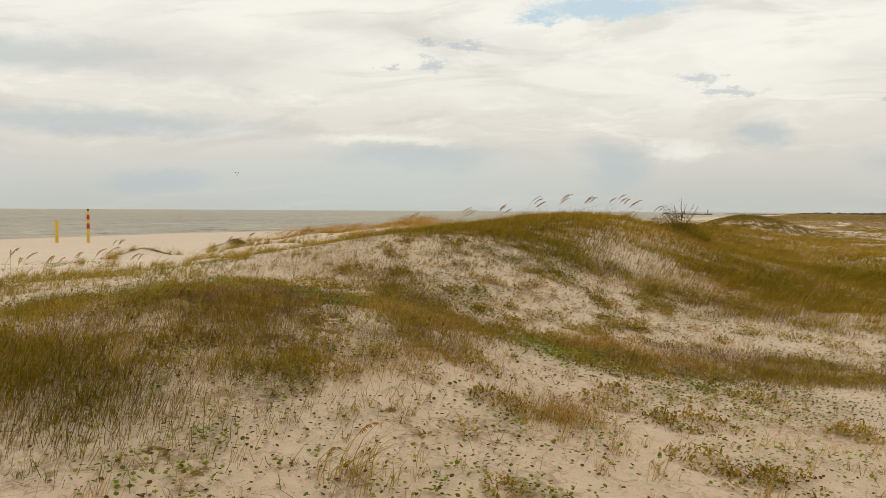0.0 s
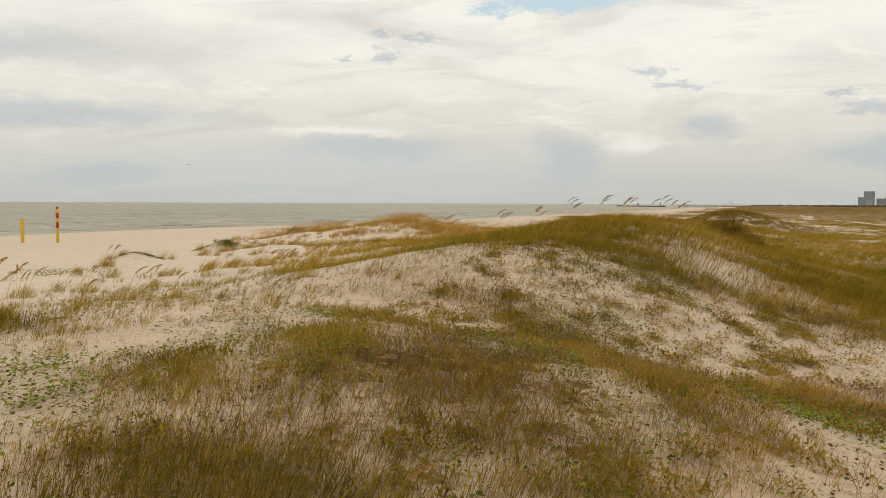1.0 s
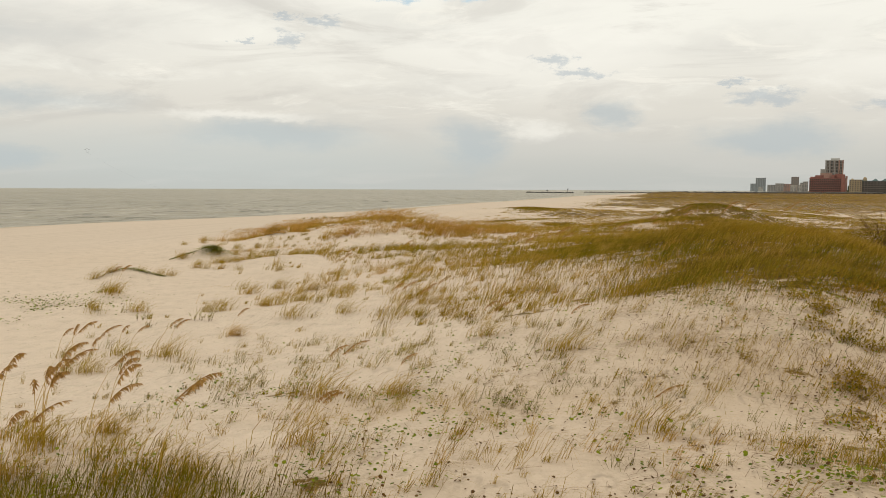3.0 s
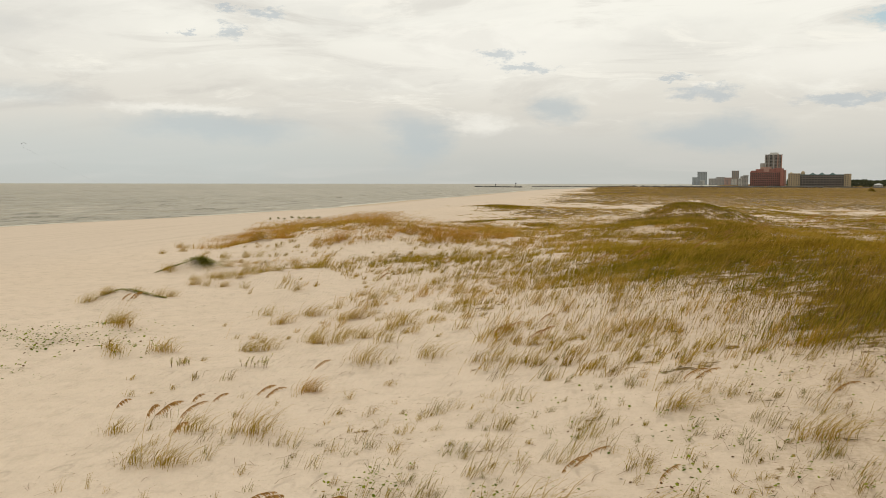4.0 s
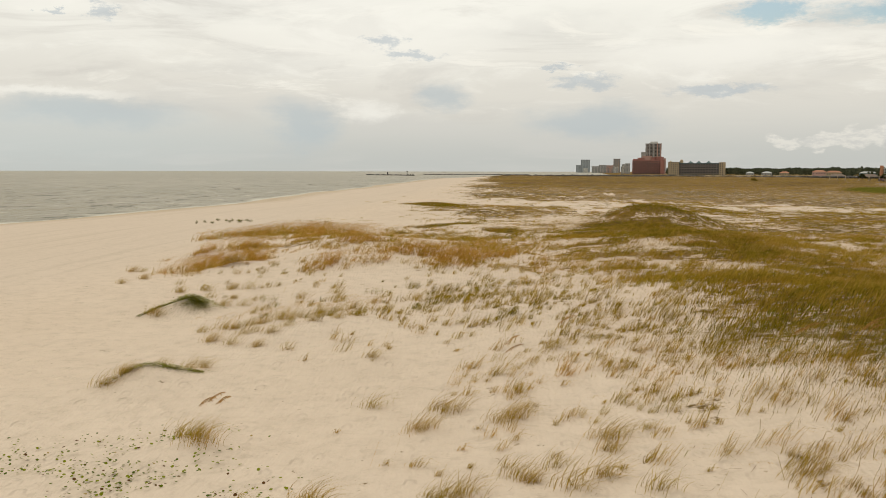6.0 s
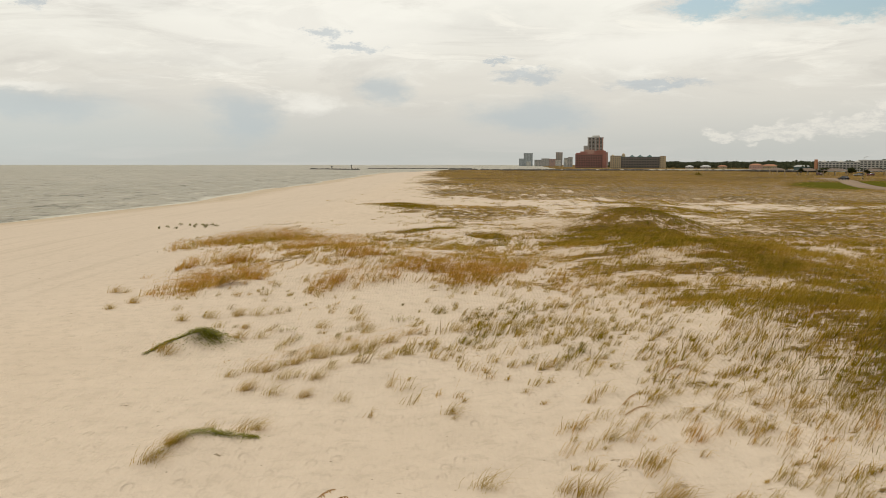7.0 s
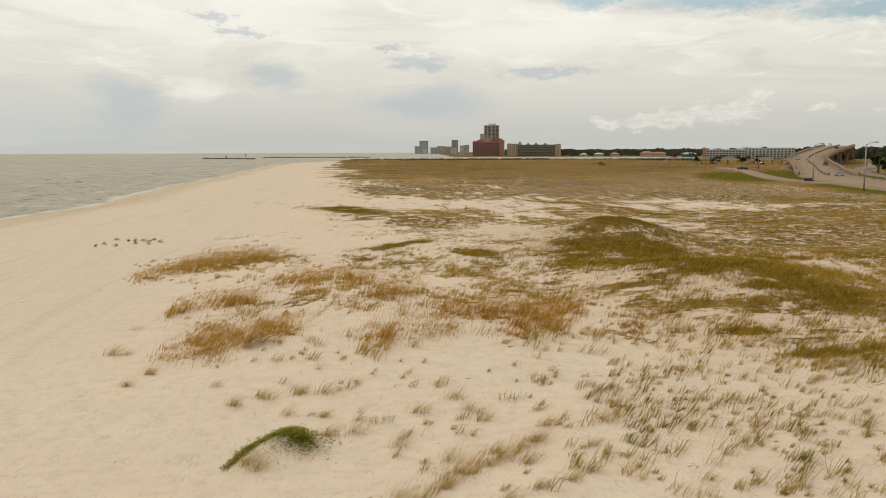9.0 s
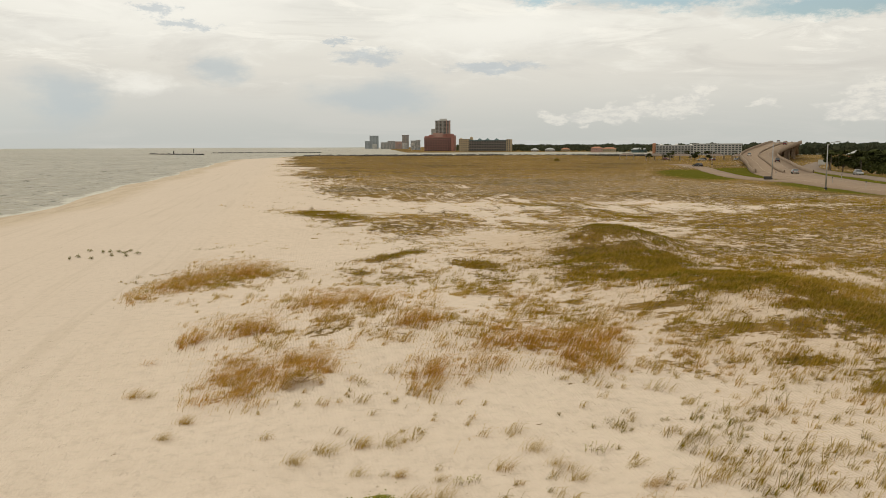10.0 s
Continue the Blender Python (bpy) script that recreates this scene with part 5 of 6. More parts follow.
# the dense dark cushion in the oats, and the row of small plants on the upper beach
cushion("dead_bush", "dense brown tangled low bush among sea oats", "bush", -37.9, 52.7, 0.85, 0.6, 0.55, 1500, 0.06, 90, 0.42)
ROW = [(-55.7, 95.2), (-55.4, 96.7), (-54.0, 95.0), (-55.3, 100.5), (-53.9, 99.1), (-53.4, 99.4), (-52.6, 99.1), (-51.9, 97.9), (-52.7, 96.5), (-51.4, 95.7), (-51.7, 99.2), (-50.7, 97.1)]
for k, (x, y) in enumerate(ROW):
    cushion("beach_plant", "small dark green plant mound on open beach", "plant", x, y, 0.16 + 0.05 * (k % 4), 0.2, 0.3, 200, 0.06, 110 + k, 0.0, "plants on the upper beach", VINELEAF)


def vine(points, width, count, leaf, seed, label):
    """A creeping vine over a sand hummock, thick with small fleshy leaves."""
    r = np.random.RandomState(seed)
    x0, y0 = points[0][:2]
    root = thing("beach_vine", label, "vine", "", (x0, y0, ground_z(x0, y0)))
    u = r.rand(count) ** 0.6
    px, py, pw = (np.interp(u, np.linspace(0, 1, len(points)), [p[i] for p in points]) for i in range(3))
    pw = pw * (0.35 + 1.2 * vnoise(u * 17 + seed * 5, u * 0 + seed))
    px, py = px + r.normal(0, 0.5, count) * pw * width, py + r.normal(0, 0.5, count) * pw * width
    z = land(px, py) + 0.005 + 0.07 * pw * r.rand(count) - ground_z(x0, y0)
    px, py = px - x0, py - y0
    h = r.rand(count) * 6.283
    dx, dy, w = np.cos(h) * leaf, np.sin(h) * leaf, 0.4
    t = 0.7 * leaf * r.rand(count)
    v = np.empty((count, 4, 3), np.float32)
    v[:, 0] = np.stack([px, py, z], -1)
    v[:, 1] = np.stack([px + dx * 0.5 - dy * w, py + dy * 0.5 + dx * w, z + t * 0.6], -1)
    v[:, 2] = np.stack([px + dx, py + dy, z + t], -1)
    v[:, 3] = np.stack([px + dx * 0.5 + dy * w, py + dy * 0.5 - dx * w, z + t * 0.6], -1)
    q = np.array([[0, 1, 2, 3]])[None] + 4 * np.arange(count)[:, None, None]
    part("leaves", mesh_of("leaves", v.reshape(-1, 3), q.reshape(-1, 4), VINELEAF), VINELEAF, root)
    line = [(p[0] - x0, p[1] - y0, ground_z(p[0], p[1]) - ground_z(x0, y0) + 0.002) for p in points]
    part("runner", tube(line, [0.004] * len(line), 6), TWIG, root, "woody brown runner")


vine([(-37.85, 41.5, 0.3), (-37.5, 42.0, 0.5), (-37.1, 42.55, 0.7), (-36.65, 42.85, 0.9), (-36.3, 42.75, 1.5), (-36.0, 42.5, 2.0), (-35.85, 42.2, 1.6)], 0.40, 4200, 0.06, 1, "dark green vine trailing over a sand hummock")
vine([(-33.9, 31.2, 0.4), (-33.6, 31.8, 0.6), (-33.2, 32.15, 0.8), (-32.8, 32.2, 0.7), (-32.2, 32.6, 0.4)], 0.40, 1300, 0.04, 2, "olive vine along the rim of a hummock")


def shrub(x, y):
    """A half dead shrub: bare upright twigs over a dark leafy foot."""
    root = cushion("shrub", "half dead shrub with bare twigs and dark leaves", "shrub", x, y, 1.15, 0.9, 0.80, 3000, 0.06, 200, 0.02)
    r = np.random.RandomState(5)
    for k in range(16):
        a, h, o = r.rand() * 6.283, 0.80 + 0.65 * r.rand(), 0.1 + 0.7 * r.rand()
        bm = tube([(0.1 * math.cos(a), 0.1 * math.sin(a), 0), (o * 0.5 * math.cos(a), o * 0.5 * math.sin(a), h * 0.55), (o * math.cos(a + 0.2), o * math.sin(a + 0.2), h)], (0.011, 0.008, 0.003), 5)
        for j in range(3):
            f, b = 0.5 + 0.15 * j, a + r.normal(0, 0.9)
            s = (o * f * math.cos(a), o * f * math.sin(a), h * f)
            bm = tube([s, (s[0] + 0.16 * math.cos(b), s[1] + 0.16 * math.sin(b), s[2] + 0.2)], (0.005, 0.002), 4, bm)
        part("branch", bm, TWIG, root, "bare brown twig")


shrub(-8.25, 33.6)


# ---------------------------------------------------------------- marker posts on the beach
def post(name, label, x, y, tall, radius, bands, cap):
    z = ground_z(x, y)
    root = thing(name, label, "marker post", "", (x, y, z))
    bm = tube([(0, 0, -0.5), (0, 0, 0.0), (0, 0, tall * 0.5), (0, 0, tall - 0.02), (0, 0, tall)], (radius, radius, radius, radius, radius * 0.86), 20)
    part("shaft", bm, YELLOW, root, "", True)
    for lo, hi in bands:
        part("red_band", tube([(0, 0, lo), (0, 0, (lo + hi) / 2), (0, 0, hi)], [radius + 0.004] * 3, 20), RED, root, "dark red painted band", True)
    if cap:
        part("cap", tube([(0, 0, tall), (0, 0, tall + 0.05), (0, 0, tall + 0.13), (0, 0, tall + 0.17)], (radius * 0.9, radius * 0.8, radius * 0.4, 0.01), 16), DARK, root, "dark weathered cap", True)


post("marker_post", "red and yellow banded beach marker post", -54.2, 47.4, 2.42, 0.105, ((1.76, 2.13), (1.06, 1.46)), True)
post("marker_post", "plain yellow marker post standing on the beach", -57.8, 47.6, 1.75, 0.12, (), False)


# ---------------------------------------------------------------- the jetties and their marks
def rocks(name, label, a, b, count, size, seed, foot=SEA):
    """A rubble jetty between two places: single boulders, uneven in size."""
    r = np.random.RandomState(seed)
    root = thing(name, label, "jetty", "", (a[0], a[1], foot))
    for k in range(count):
        u = (k + 0.5 * r.rand()) / count
        s = size * (0.7 + 0.6 * r.rand())
        bm = bmesh.new()
        bmesh.ops.create_icosphere(bm, subdivisions=1, radius=1.0)
        for v in bm.verts:
            v.co *= 0.8 + 0.4 * r.rand()
        bmesh.ops.scale(bm, vec=(s * 1.7, s * 1.2, s * 0.8), verts=bm.verts)
        ob = part("boulder", bm, ROCK, root)
        ob.matrix_basis = pose((b[0] - a[0]) * u + r.normal(0, 1), (b[1] - a[1]) * u + r.normal(0, 3), s * 0.15, 0, 0, r.rand() * 180)


rocks("rock_revetment", "low dark boulder bank along the inlet", (-24, 668), (130, 664), 190, 1.25, 5, 3.0)
rocks("rock_revetment", "low dark boulder bank along the inlet", (130, 664), (262, 655), 160, 1.2, 6, 2.6)
rocks("rock_jetty", "dark boulder jetty lying low in the sea", (-212, 1162), (-136, 1048), 46, 1.35, 1)
rocks("rock_jetty", "long dark boulder jetty joining the shore", (-146, 1292), (10, 1248), 84, 1.25, 2)


def channel_mark(x, y, tall):
    root = thing("channel_marker", "dark channel marker post beside the jetty", "marker", "channel markers", (x, y, SEA))
    part("pile", tube([(0, 0, -3), (0, 0, tall * 0.6), (0, 0, tall)], (0.5, 0.45, 0.4), 8), DARK, root)
    part("daymark", box((1.7, 0.2, 1.6), (0, 0, tall + 0.4), 0.05), DARK, root)


channel_mark(-172, 1300, 4.5)
channel_mark(-176, 1108, 3)


# ---------------------------------------------------------------- road, bridge and what stands beside it
def swept(line, section, material, name):
    """A band swept along a line; section: (offset to the right, height) round the profile."""
    d = np.gradient(line[:, :2], axis=0)
    d /= np.linalg.norm(d, axis=1)[:, None]
    right = np.stack([d[:, 1], -d[:, 0]], -1)
    n, m = len(line), len(section)
    v = np.zeros((n, m, 3))
    for k, (o, h) in enumerate(section):
        v[:, k, :2] = line[:, :2] + right * o
        v[:, k, 2] = line[:, 2] + h
    i = np.arange(n * m).reshape(n, m)
    j = np.roll(i, -1, axis=1)
    q = np.stack([i[:-1], j[:-1], j[1:], i[1:]], -1).reshape(-1, 4)
    if m % 2 == 0:  # close both ends
        q = np.concatenate([q] + [np.array([[e[k], e[k + 1], e[m - 2 - k], e[m - 1 - k]]]) for e in (i[0], i[-1]) for k in range(m // 2 - 1)])
    return mesh_of(name, v.reshape(-1, 3), q, material)


low = ROADLINE[:48]
high = ROADLINE[47:]
ob = new("road", swept(low, [(-8.6, 0.12), (8.6, 0.12), (8.8, -0.6), (-8.8, -0.6)], DECK, "road"))
tagged(ob, "pale concrete main road leading to the bridge", "road", kind="structure")
bridge = thing("road_bridge", "high curving pale concrete road bridge over the inlet", "bridge", "", (0, 0, 0))
part("deck", swept(high, [(-8.6, 0.12), (8.6, 0.12), (8.6, -0.9), (5.0, -1.9), (-5.0, -1.9), (-8.6, -0.9)], DECK, "deck"), None, bridge, "pale concrete carriageway")
for name, o in (("parapet", -8.4), ("parapet", 8.4)):
    part(name, swept(high, [(o - 0.25, 0.1), (o - 0.16, 1.15), (o + 0.16, 1.15), (o + 0.25, 0.1), (o + 0.25, -0.95), (o - 0.25, -0.95)], CONCRETE, "parapet"), None, bridge, "concrete parapet wall")
part("median_barrier", swept(high, [(-0.4, 0.12), (-0.15, 0.95), (0.15, 0.95), (0.4, 0.12)], CONCRETE, "median"), None, bridge, "low concrete median barrier")
for k in range(10, len(high), 6):
    p, q = high[k - 1], high[min(k + 1, len(high) - 1)]
    a = math.degrees(math.atan2(q[1] - p[1], q[0] - p[0])) - 90
    z = high[k][2] - 1.7
    if z < 2.5:
        continue
    pier = part("pier", box((13.0, 1.8, 1.4), (0, 0, z - 0.7), 0.12), CONCRETE, bridge, "concrete pier and crosshead")
    pier.matrix_basis = pose(high[k][0], high[k][1], 0, 0, 0, a)
    for o in (-4.5, 0, 4.5):
        part("column", tube([(o, 0, -3.0), (o, 0, z * 0.5), (o, 0, z - 1.2)], (0.75, 0.7, 0.7), 12), CONCRETE, pier, "", True)
# retaining walls under the foot of the ramp
foot = high[:14]
for o in (-8.3, 8.3):
    v, q = [], []
    d = np.gradient(foot[:, :2], axis=0)
    for k, p in enumerate(foot):
        u = d[k] / np.linalg.norm(d[k])
        for w in (-0.25, 0.25):
            x, y = p[0] + u[1] * (o + w), p[1] - u[0] * (o + w)
            v += [(x, y, 0.5), (x, y, p[2] - 0.8)]
    for k in range(len(foot) - 1):
        b = 4 * k
        q += [(b, b + 4, b + 5, b + 1), (b + 2, b + 3, b + 7, b + 6)]
    part("retaining_wall", mesh_of("retaining_wall", v, q, CONCRETE), None, bridge, "concrete retaining wall")


def lane_lines():
    for o in (-4.3, 4.3):
        line = ROADLINE[20:96]
        part("lane_line", swept(line, [(o - 0.07, 0.135), (o + 0.07, 0.135), (o + 0.07, 0.126), (o - 0.07, 0.126)], FADED, "lane_line"), None, bridge, "faded white lane line")


lane_lines()
tagged(new("road_side", swept(SIDELINE, [(-3.0, 0.13), (3.0, 0.13), (3.2, -0.5), (-3.2, -0.5)], DECK, "road_side")), "narrow pale concrete slip road curving off", "road", kind="structure")
tagged(new("road_frontage", swept(FRONTLINE, [(-3.2, 0.12), (3.2, 0.12), (3.4, -0.5), (-3.4, -0.5)], PAVED, "road_frontage")), "grey frontage road behind a grass strip", "road", kind="structure")


def street_lamp(x, y, tall, arm_turn):
    root = thing("street_lamp", "tall grey steel street lamp beside the road", "street lamp", "street lamps", (x, y, ground_z(x, y)), arm_turn)
    part("base", tube([(0, 0, -0.3), (0, 0, 0.35), (0, 0, 0.45)], (0.3, 0.28, 0.2), 10), DARK, root, "dark base box")
    part("pole", tube([(0, 0, 0), (0, 0, tall * 0.5), (0, 0, tall)], (0.15, 0.125, 0.09), 10), METAL, root, "", True)
    part("arm", tube([(0, 0, tall - 0.3), (0.6, 0, tall + 0.25), (1.5, 0, tall + 0.4)], (0.07, 0.06, 0.05), 8), METAL, root)
    part("lamp_head", box((0.9, 0.42, 0.22), (1.8, 0, tall + 0.42), 0.06), METAL, root)


street_lamp(86, 222, 9.3, -40)
street_lamp(70.4, 177.5, 9.3, -40)
street_lamp(150, 372, 9.0, 20)


def sign_board(name, label, x, y, w, h, z0, turn, material):
    root = thing(name, label, "sign", "", (x, y, ground_z(x, y)), turn)
    part("panel", box((w, 0.08, h), (0, 0, z0 + h / 2), 0.02), material, root)
    for o in (-w * 0.35, w * 0.35):
        part("leg", tube([(o, 0.06, -0.3), (o, 0.06, z0 + h * 0.8)], (0.05, 0.05), 6), METAL, root)


sign_board("road_sign", "dark low sign board on two legs", 81.4, 216.5, 1.9, 0.8, 0.35, -22, DARK)
sign_board("road_sign", "white rectangular road sign by the frontage road", 170, 322, 2.6, 1.9, 1.2, -25, WHITE)
for x, y in ((100.5, 214), (86.5, 198), (78.5, 176), (74.5, 160), (96, 236)):
    root = thing("roadside_post", "thin grey roadside marker post", "post", "roadside posts", (x, y, ground_z(x, y)))
    part("shaft", tube([(0, 0, -0.3), (0, 0, 1.6)], (0.06, 0.05), 6), METAL, root)
    part("reflector", box((0.22, 0.05, 0.3), (0, 0, 1.55), 0.015), DARK, root)


def car(label, x, y, z, turn, paint, tall=1.45):
    root = thing("car", label, "car", "cars on the road", (x, y, z), turn)
    bm = bmesh.new()
    side_line = [(-2.2, 0.35), (-2.25, 0.75), (-2.1, 0.95), (1.0, 0.95), (2.05, 0.8), (2.2, 0.55), (2.15, 0.35)]
    a = [bm.verts.new((-0.9, u, h)) for u, h in side_line]
    b = [bm.verts.new((0.9, u, h)) for u, h in side_line]
    bm.faces.new(a), bm.faces.new(b[::-1])
    for k in range(len(a)):
        bm.faces.new((a[k], b[k], b[(k + 1) % len(a)], a[(k + 1) % len(a)]))
    bmesh.ops.recalc_face_normals(bm, faces=bm.faces)
    bmesh.ops.bevel(bm, geom=bm.edges[:], offset=0.08, segments=2, affect="EDGES")
    part("body", bm, paint, root)
    for name, inset, lo, hi, mat in (("glasshouse", 0.0, 0.93, tall - 0.08, GLASS), ("roof", 0.04, tall - 0.08, tall, paint)):
        bm = bmesh.new()
        r0 = [(-0.84, -1.9), (0.84, -1.9), (0.84, 0.95), (-0.84, 0.95)] if name == "glasshouse" else [(-0.66, -1.45), (0.66, -1.45), (0.66, 0.25), (-0.66, 0.25)]
        r1 = [(-0.66, -1.45), (0.66, -1.45), (0.66, 0.25), (-0.66, 0.25)]
        u = [bm.verts.new((p, q, lo)) for p, q in r0]
        w = [bm.verts.new((p * (1 - inset), q, hi)) for p, q in r1]
        bm.faces.new(u[::-1]), bm.faces.new(w)
        for k in range(4):
            bm.faces.new((u[k], u[(k + 1) % 4], w[(k + 1) % 4], w[k]))
        part(name, bm, mat, root)
    for sx in (-0.8, 0.8):
        for sy in (-1.35, 1.35):
            wheel = part("wheel", tube([(sx - 0.11, sy, 0.33), (sx + 0.11, sy, 0.33)], (0.33, 0.33), 14), TYRE, root)
            part("rim", tube([(sx - 0.12, sy, 0.33), (sx + 0.12, sy, 0.33)], (0.2, 0.2), 10), METAL, wheel)
    for sx in (-0.65, 0.65):
        part("headlight", box((0.35, 0.08, 0.14), (sx, 2.14, 0.68), 0.02), WHITE, root)
        part("tail_light", box((0.3, 0.06, 0.16), (sx, -2.2, 0.75), 0.02), RED, root)


SILVER = plain("silver_paint", (0.36, 0.36, 0.35), (0.40, 0.40, 0.39), 0.3, 1.0, 0.3, 0.0)
BLACK = plain("black_paint", (0.015, 0.015, 0.016), (0.025, 0.025, 0.026), 0.25, 1.0, 0.0, 0.0)
MAROON = plain("maroon_paint", (0.13, 0.02, 0.018), (0.16, 0.03, 0.025), 0.3, 1.0, 0.0, 0.0)


def on_road(k, offset):
    p, q = ROADLINE[k], ROADLINE[k + 1]
    d = (q - p)[:2] / np.linalg.norm((q - p)[:2])
    return p[0] + d[1] * offset, p[1] - d[0] * offset, p[2] + 0.13, math.degrees(math.atan2(d[1], d[0])) - 90


for k, o, label, paint, tall in ((69, -4.4, "white car coming down the bridge", WHITE, 1.5), (80, 3.6, "maroon car driving up the bridge", MAROON, 1.5), (62, 4.2, "black off road car on the ramp", BLACK, 1.85),
                                 (46, 2.2, "silver saloon car on the approach road", SILVER, 1.45), (84, -4.0, "white car near the bridge crest", WHITE, 1.5)):
    x, y, z, turn = on_road(k, o)
    car(label, x, y, z, turn, paint, tall)
car("silver car parked on the frontage road", 127, 243, 2.03, 160, SILVER, 1.6)
for k, (x, y) in enumerate(((196, 470), (199, 474), (203, 470), (221, 476), (226, 480), (188, 498))):
    car("small parked car beside the pavilions", x, y, ground_z(x, y), 70 + 25 * k, (SILVER, BLACK, MAROON)[k % 3], 1.5)
car("dark car on the slip road", 128, 343, 2.04, 20, BLACK, 1.5)


def pavilion(x, y, w):
    root = thing("pavilion", "open picnic pavilion with a weathered hipped roof", "pavilion", "pavilions", (x, y, ground_z(x, y)), -20)
    bm = bmesh.new()
    e = [bm.verts.new((sx * w, sy * 3.2, 2.5)) for sx, sy in ((-1, -1), (1, -1), (1, 1), (-1, 1))]
    t = [bm.verts.new((-w * 0.45, 0, 3.9)), bm.verts.new((w * 0.45, 0, 3.9))]
    bm.faces.new(e[::-1])
    bm.faces.new((e[0], e[1], t[1], t[0])), bm.faces.new((e[2], e[3], t[0], t[1]))
    bm.faces.new((e[1], e[2], t[1])), bm.faces.new((e[3], e[0], t[0]))
    part("roof", bm, HUTROOF, root, "weathered brown roof")
    for sx in (-0.85, 0, 0.85):
        for sy in (-2.7, 2.7):
            part("pillar", box((0.4, 0.4, 2.6), (sx * w, sy, 1.25), 0.03), BEIGE, root)


for x, y, w in ((185, 508, 6), (191, 486, 7), (209, 478, 6), (216, 462, 5), (176, 530, 5)):
    pavilion(x, y, w)


# ---------------------------------------------------------------- buildings
def pane_mesh(w, h, glass=None):
    bm = box((w, 0.5, h), (0, 0, 0), 0.0)
    me = bpy.data.meshes.new("window")
    bm.to_mesh(me)
    bm.free()
    me.materials.append(glass or GLASS)
    return me


def slab_building(name, label, category, x, y, w, d, z0, z1, turn, wall, floors, bays, ledge=None, roof=None, rows_from=0, group="", glass=None):
    """A storeyed block: wall, roof cap, a ledge at each floor, and every window of the front set into it."""
    root = thing(name, label, category, group, (x, y, z0), turn)
    h = z1 - z0
    part("wall", box((w, d, h + 4), (0, 0, h / 2 - 2), 0.08), wall, root)
    part("roof", box((w + 0.8, d + 0.8, 0.9), (0, 0, h + 0.45), 0.1), roof or wall, root, "flat roof with a low parapet")
    fh, bw = h / floors, w / bays
    pane = pane_mesh(bw * 0.62, fh * 0.58, glass)
    for i in range(rows_from, floors):
        for j in range(bays):
            o = part("window", pane, None, root)
            o.matrix_basis = pose((j + 0.5) * bw - w / 2, -d / 2 + 0.12, (i + 0.52) * fh)
        if ledge:
            part("balcony", box((w * 0.97, 1.6, fh * 0.13), (0, -d / 2 - 0.5, (i + 0.08) * fh), 0.02), ledge, root)
    return root, h


def hip(root, x, y, w, d, z, rise, material, name="roof"):
    bm = bmesh.new()
    e = [bm.verts.new((x + sx * w / 2, y + sy * d / 2, z)) for sx, sy in ((-1, -1), (1, -1), (1, 1), (-1, 1))]
    k = max(0.0, (w - d) / 2)
    t = [bm.verts.new((x - k, y, z + rise)), bm.verts.new((x + k + 0.01, y, z + rise))]
    bm.faces.new(e[::-1])
    bm.faces.new((e[0], e[1], t[1], t[0])), bm.faces.new((e[2], e[3], t[0], t[1]))
    bm.faces.new((e[1], e[2], t[1])), bm.faces.new((e[3], e[0], t[0]))
    return part(name, bm, material, root, "hipped roof")


# beige and brown hotel with green roofs
root, h = slab_building("hotel", "long brown hotel with beige ends and green roofs", "hotel", 270, 1297, 58, 18, 0.8, 18.2, -13, UMBER, 7, 15, BROWN, TEAL)
for ox, ow, top in ((-36.5, 16, 2.5), (33.4, 9, 1.8)):
    part("end_wing", box((ow, 20, h + 4 + top), (ox, -1, (h + top) / 2 - 2), 0.1), BEIGE, root, "beige stair tower")
    pane = pane_mesh(1.3, 1.4)
    for i in range(7):
        for j in range(int(ow / 3.2)):
            o = part("window", pane, None, root)
            o.matrix_basis = pose(ox + (j + 0.5) * 3.2 - ow / 2, -11.0, (i + 0.55) * (h + top) / 7)
for ox in (-41, -26, -12, 0, 14):
    hip(root, ox, -2, 8, 8, h + 0.9, 3.0 if ox > -30 else 3.6, TEAL if ox > -30 else BEIGE)
part("turret", tube([(-25, -4, h), (-25, -4, h + 3.5), (-25, -4, h + 5.2), (-25, -4, h + 6.2)], (2.6, 2.6, 1.8, 0.2), 12), BEIGE, root, "round beige turret")

# red hotel
root, h = slab_building("hotel", "broad red brown hotel with a stepped top", "hotel", 214, 1410, 50, 22, 0.8, 23.5, -10, BRICK, 8, 18, BRICK, BRICK)
for ox, ow, oz in ((-19, 10, 2.4), (-11, 12, 4.6), (-2, 16, 7.6), (8, 10, 5.2), (16, 12, 6.4)):
    part("upper_block", box((ow, 16, oz + 1), (ox, 0, h + oz / 2), 0.1), PINK if ox == -2 else BRICK, root, "stepped upper storey")
part("side_wing", box((5, 26, h + 8), (22, -3, h / 2 + 2), 0.1), BRICK, root, "taller red side wing")
part("pale_edge", box((3, 20, h + 6), (26.5, 2, h / 2 + 1), 0.1), PINK, root, "pale end bay")

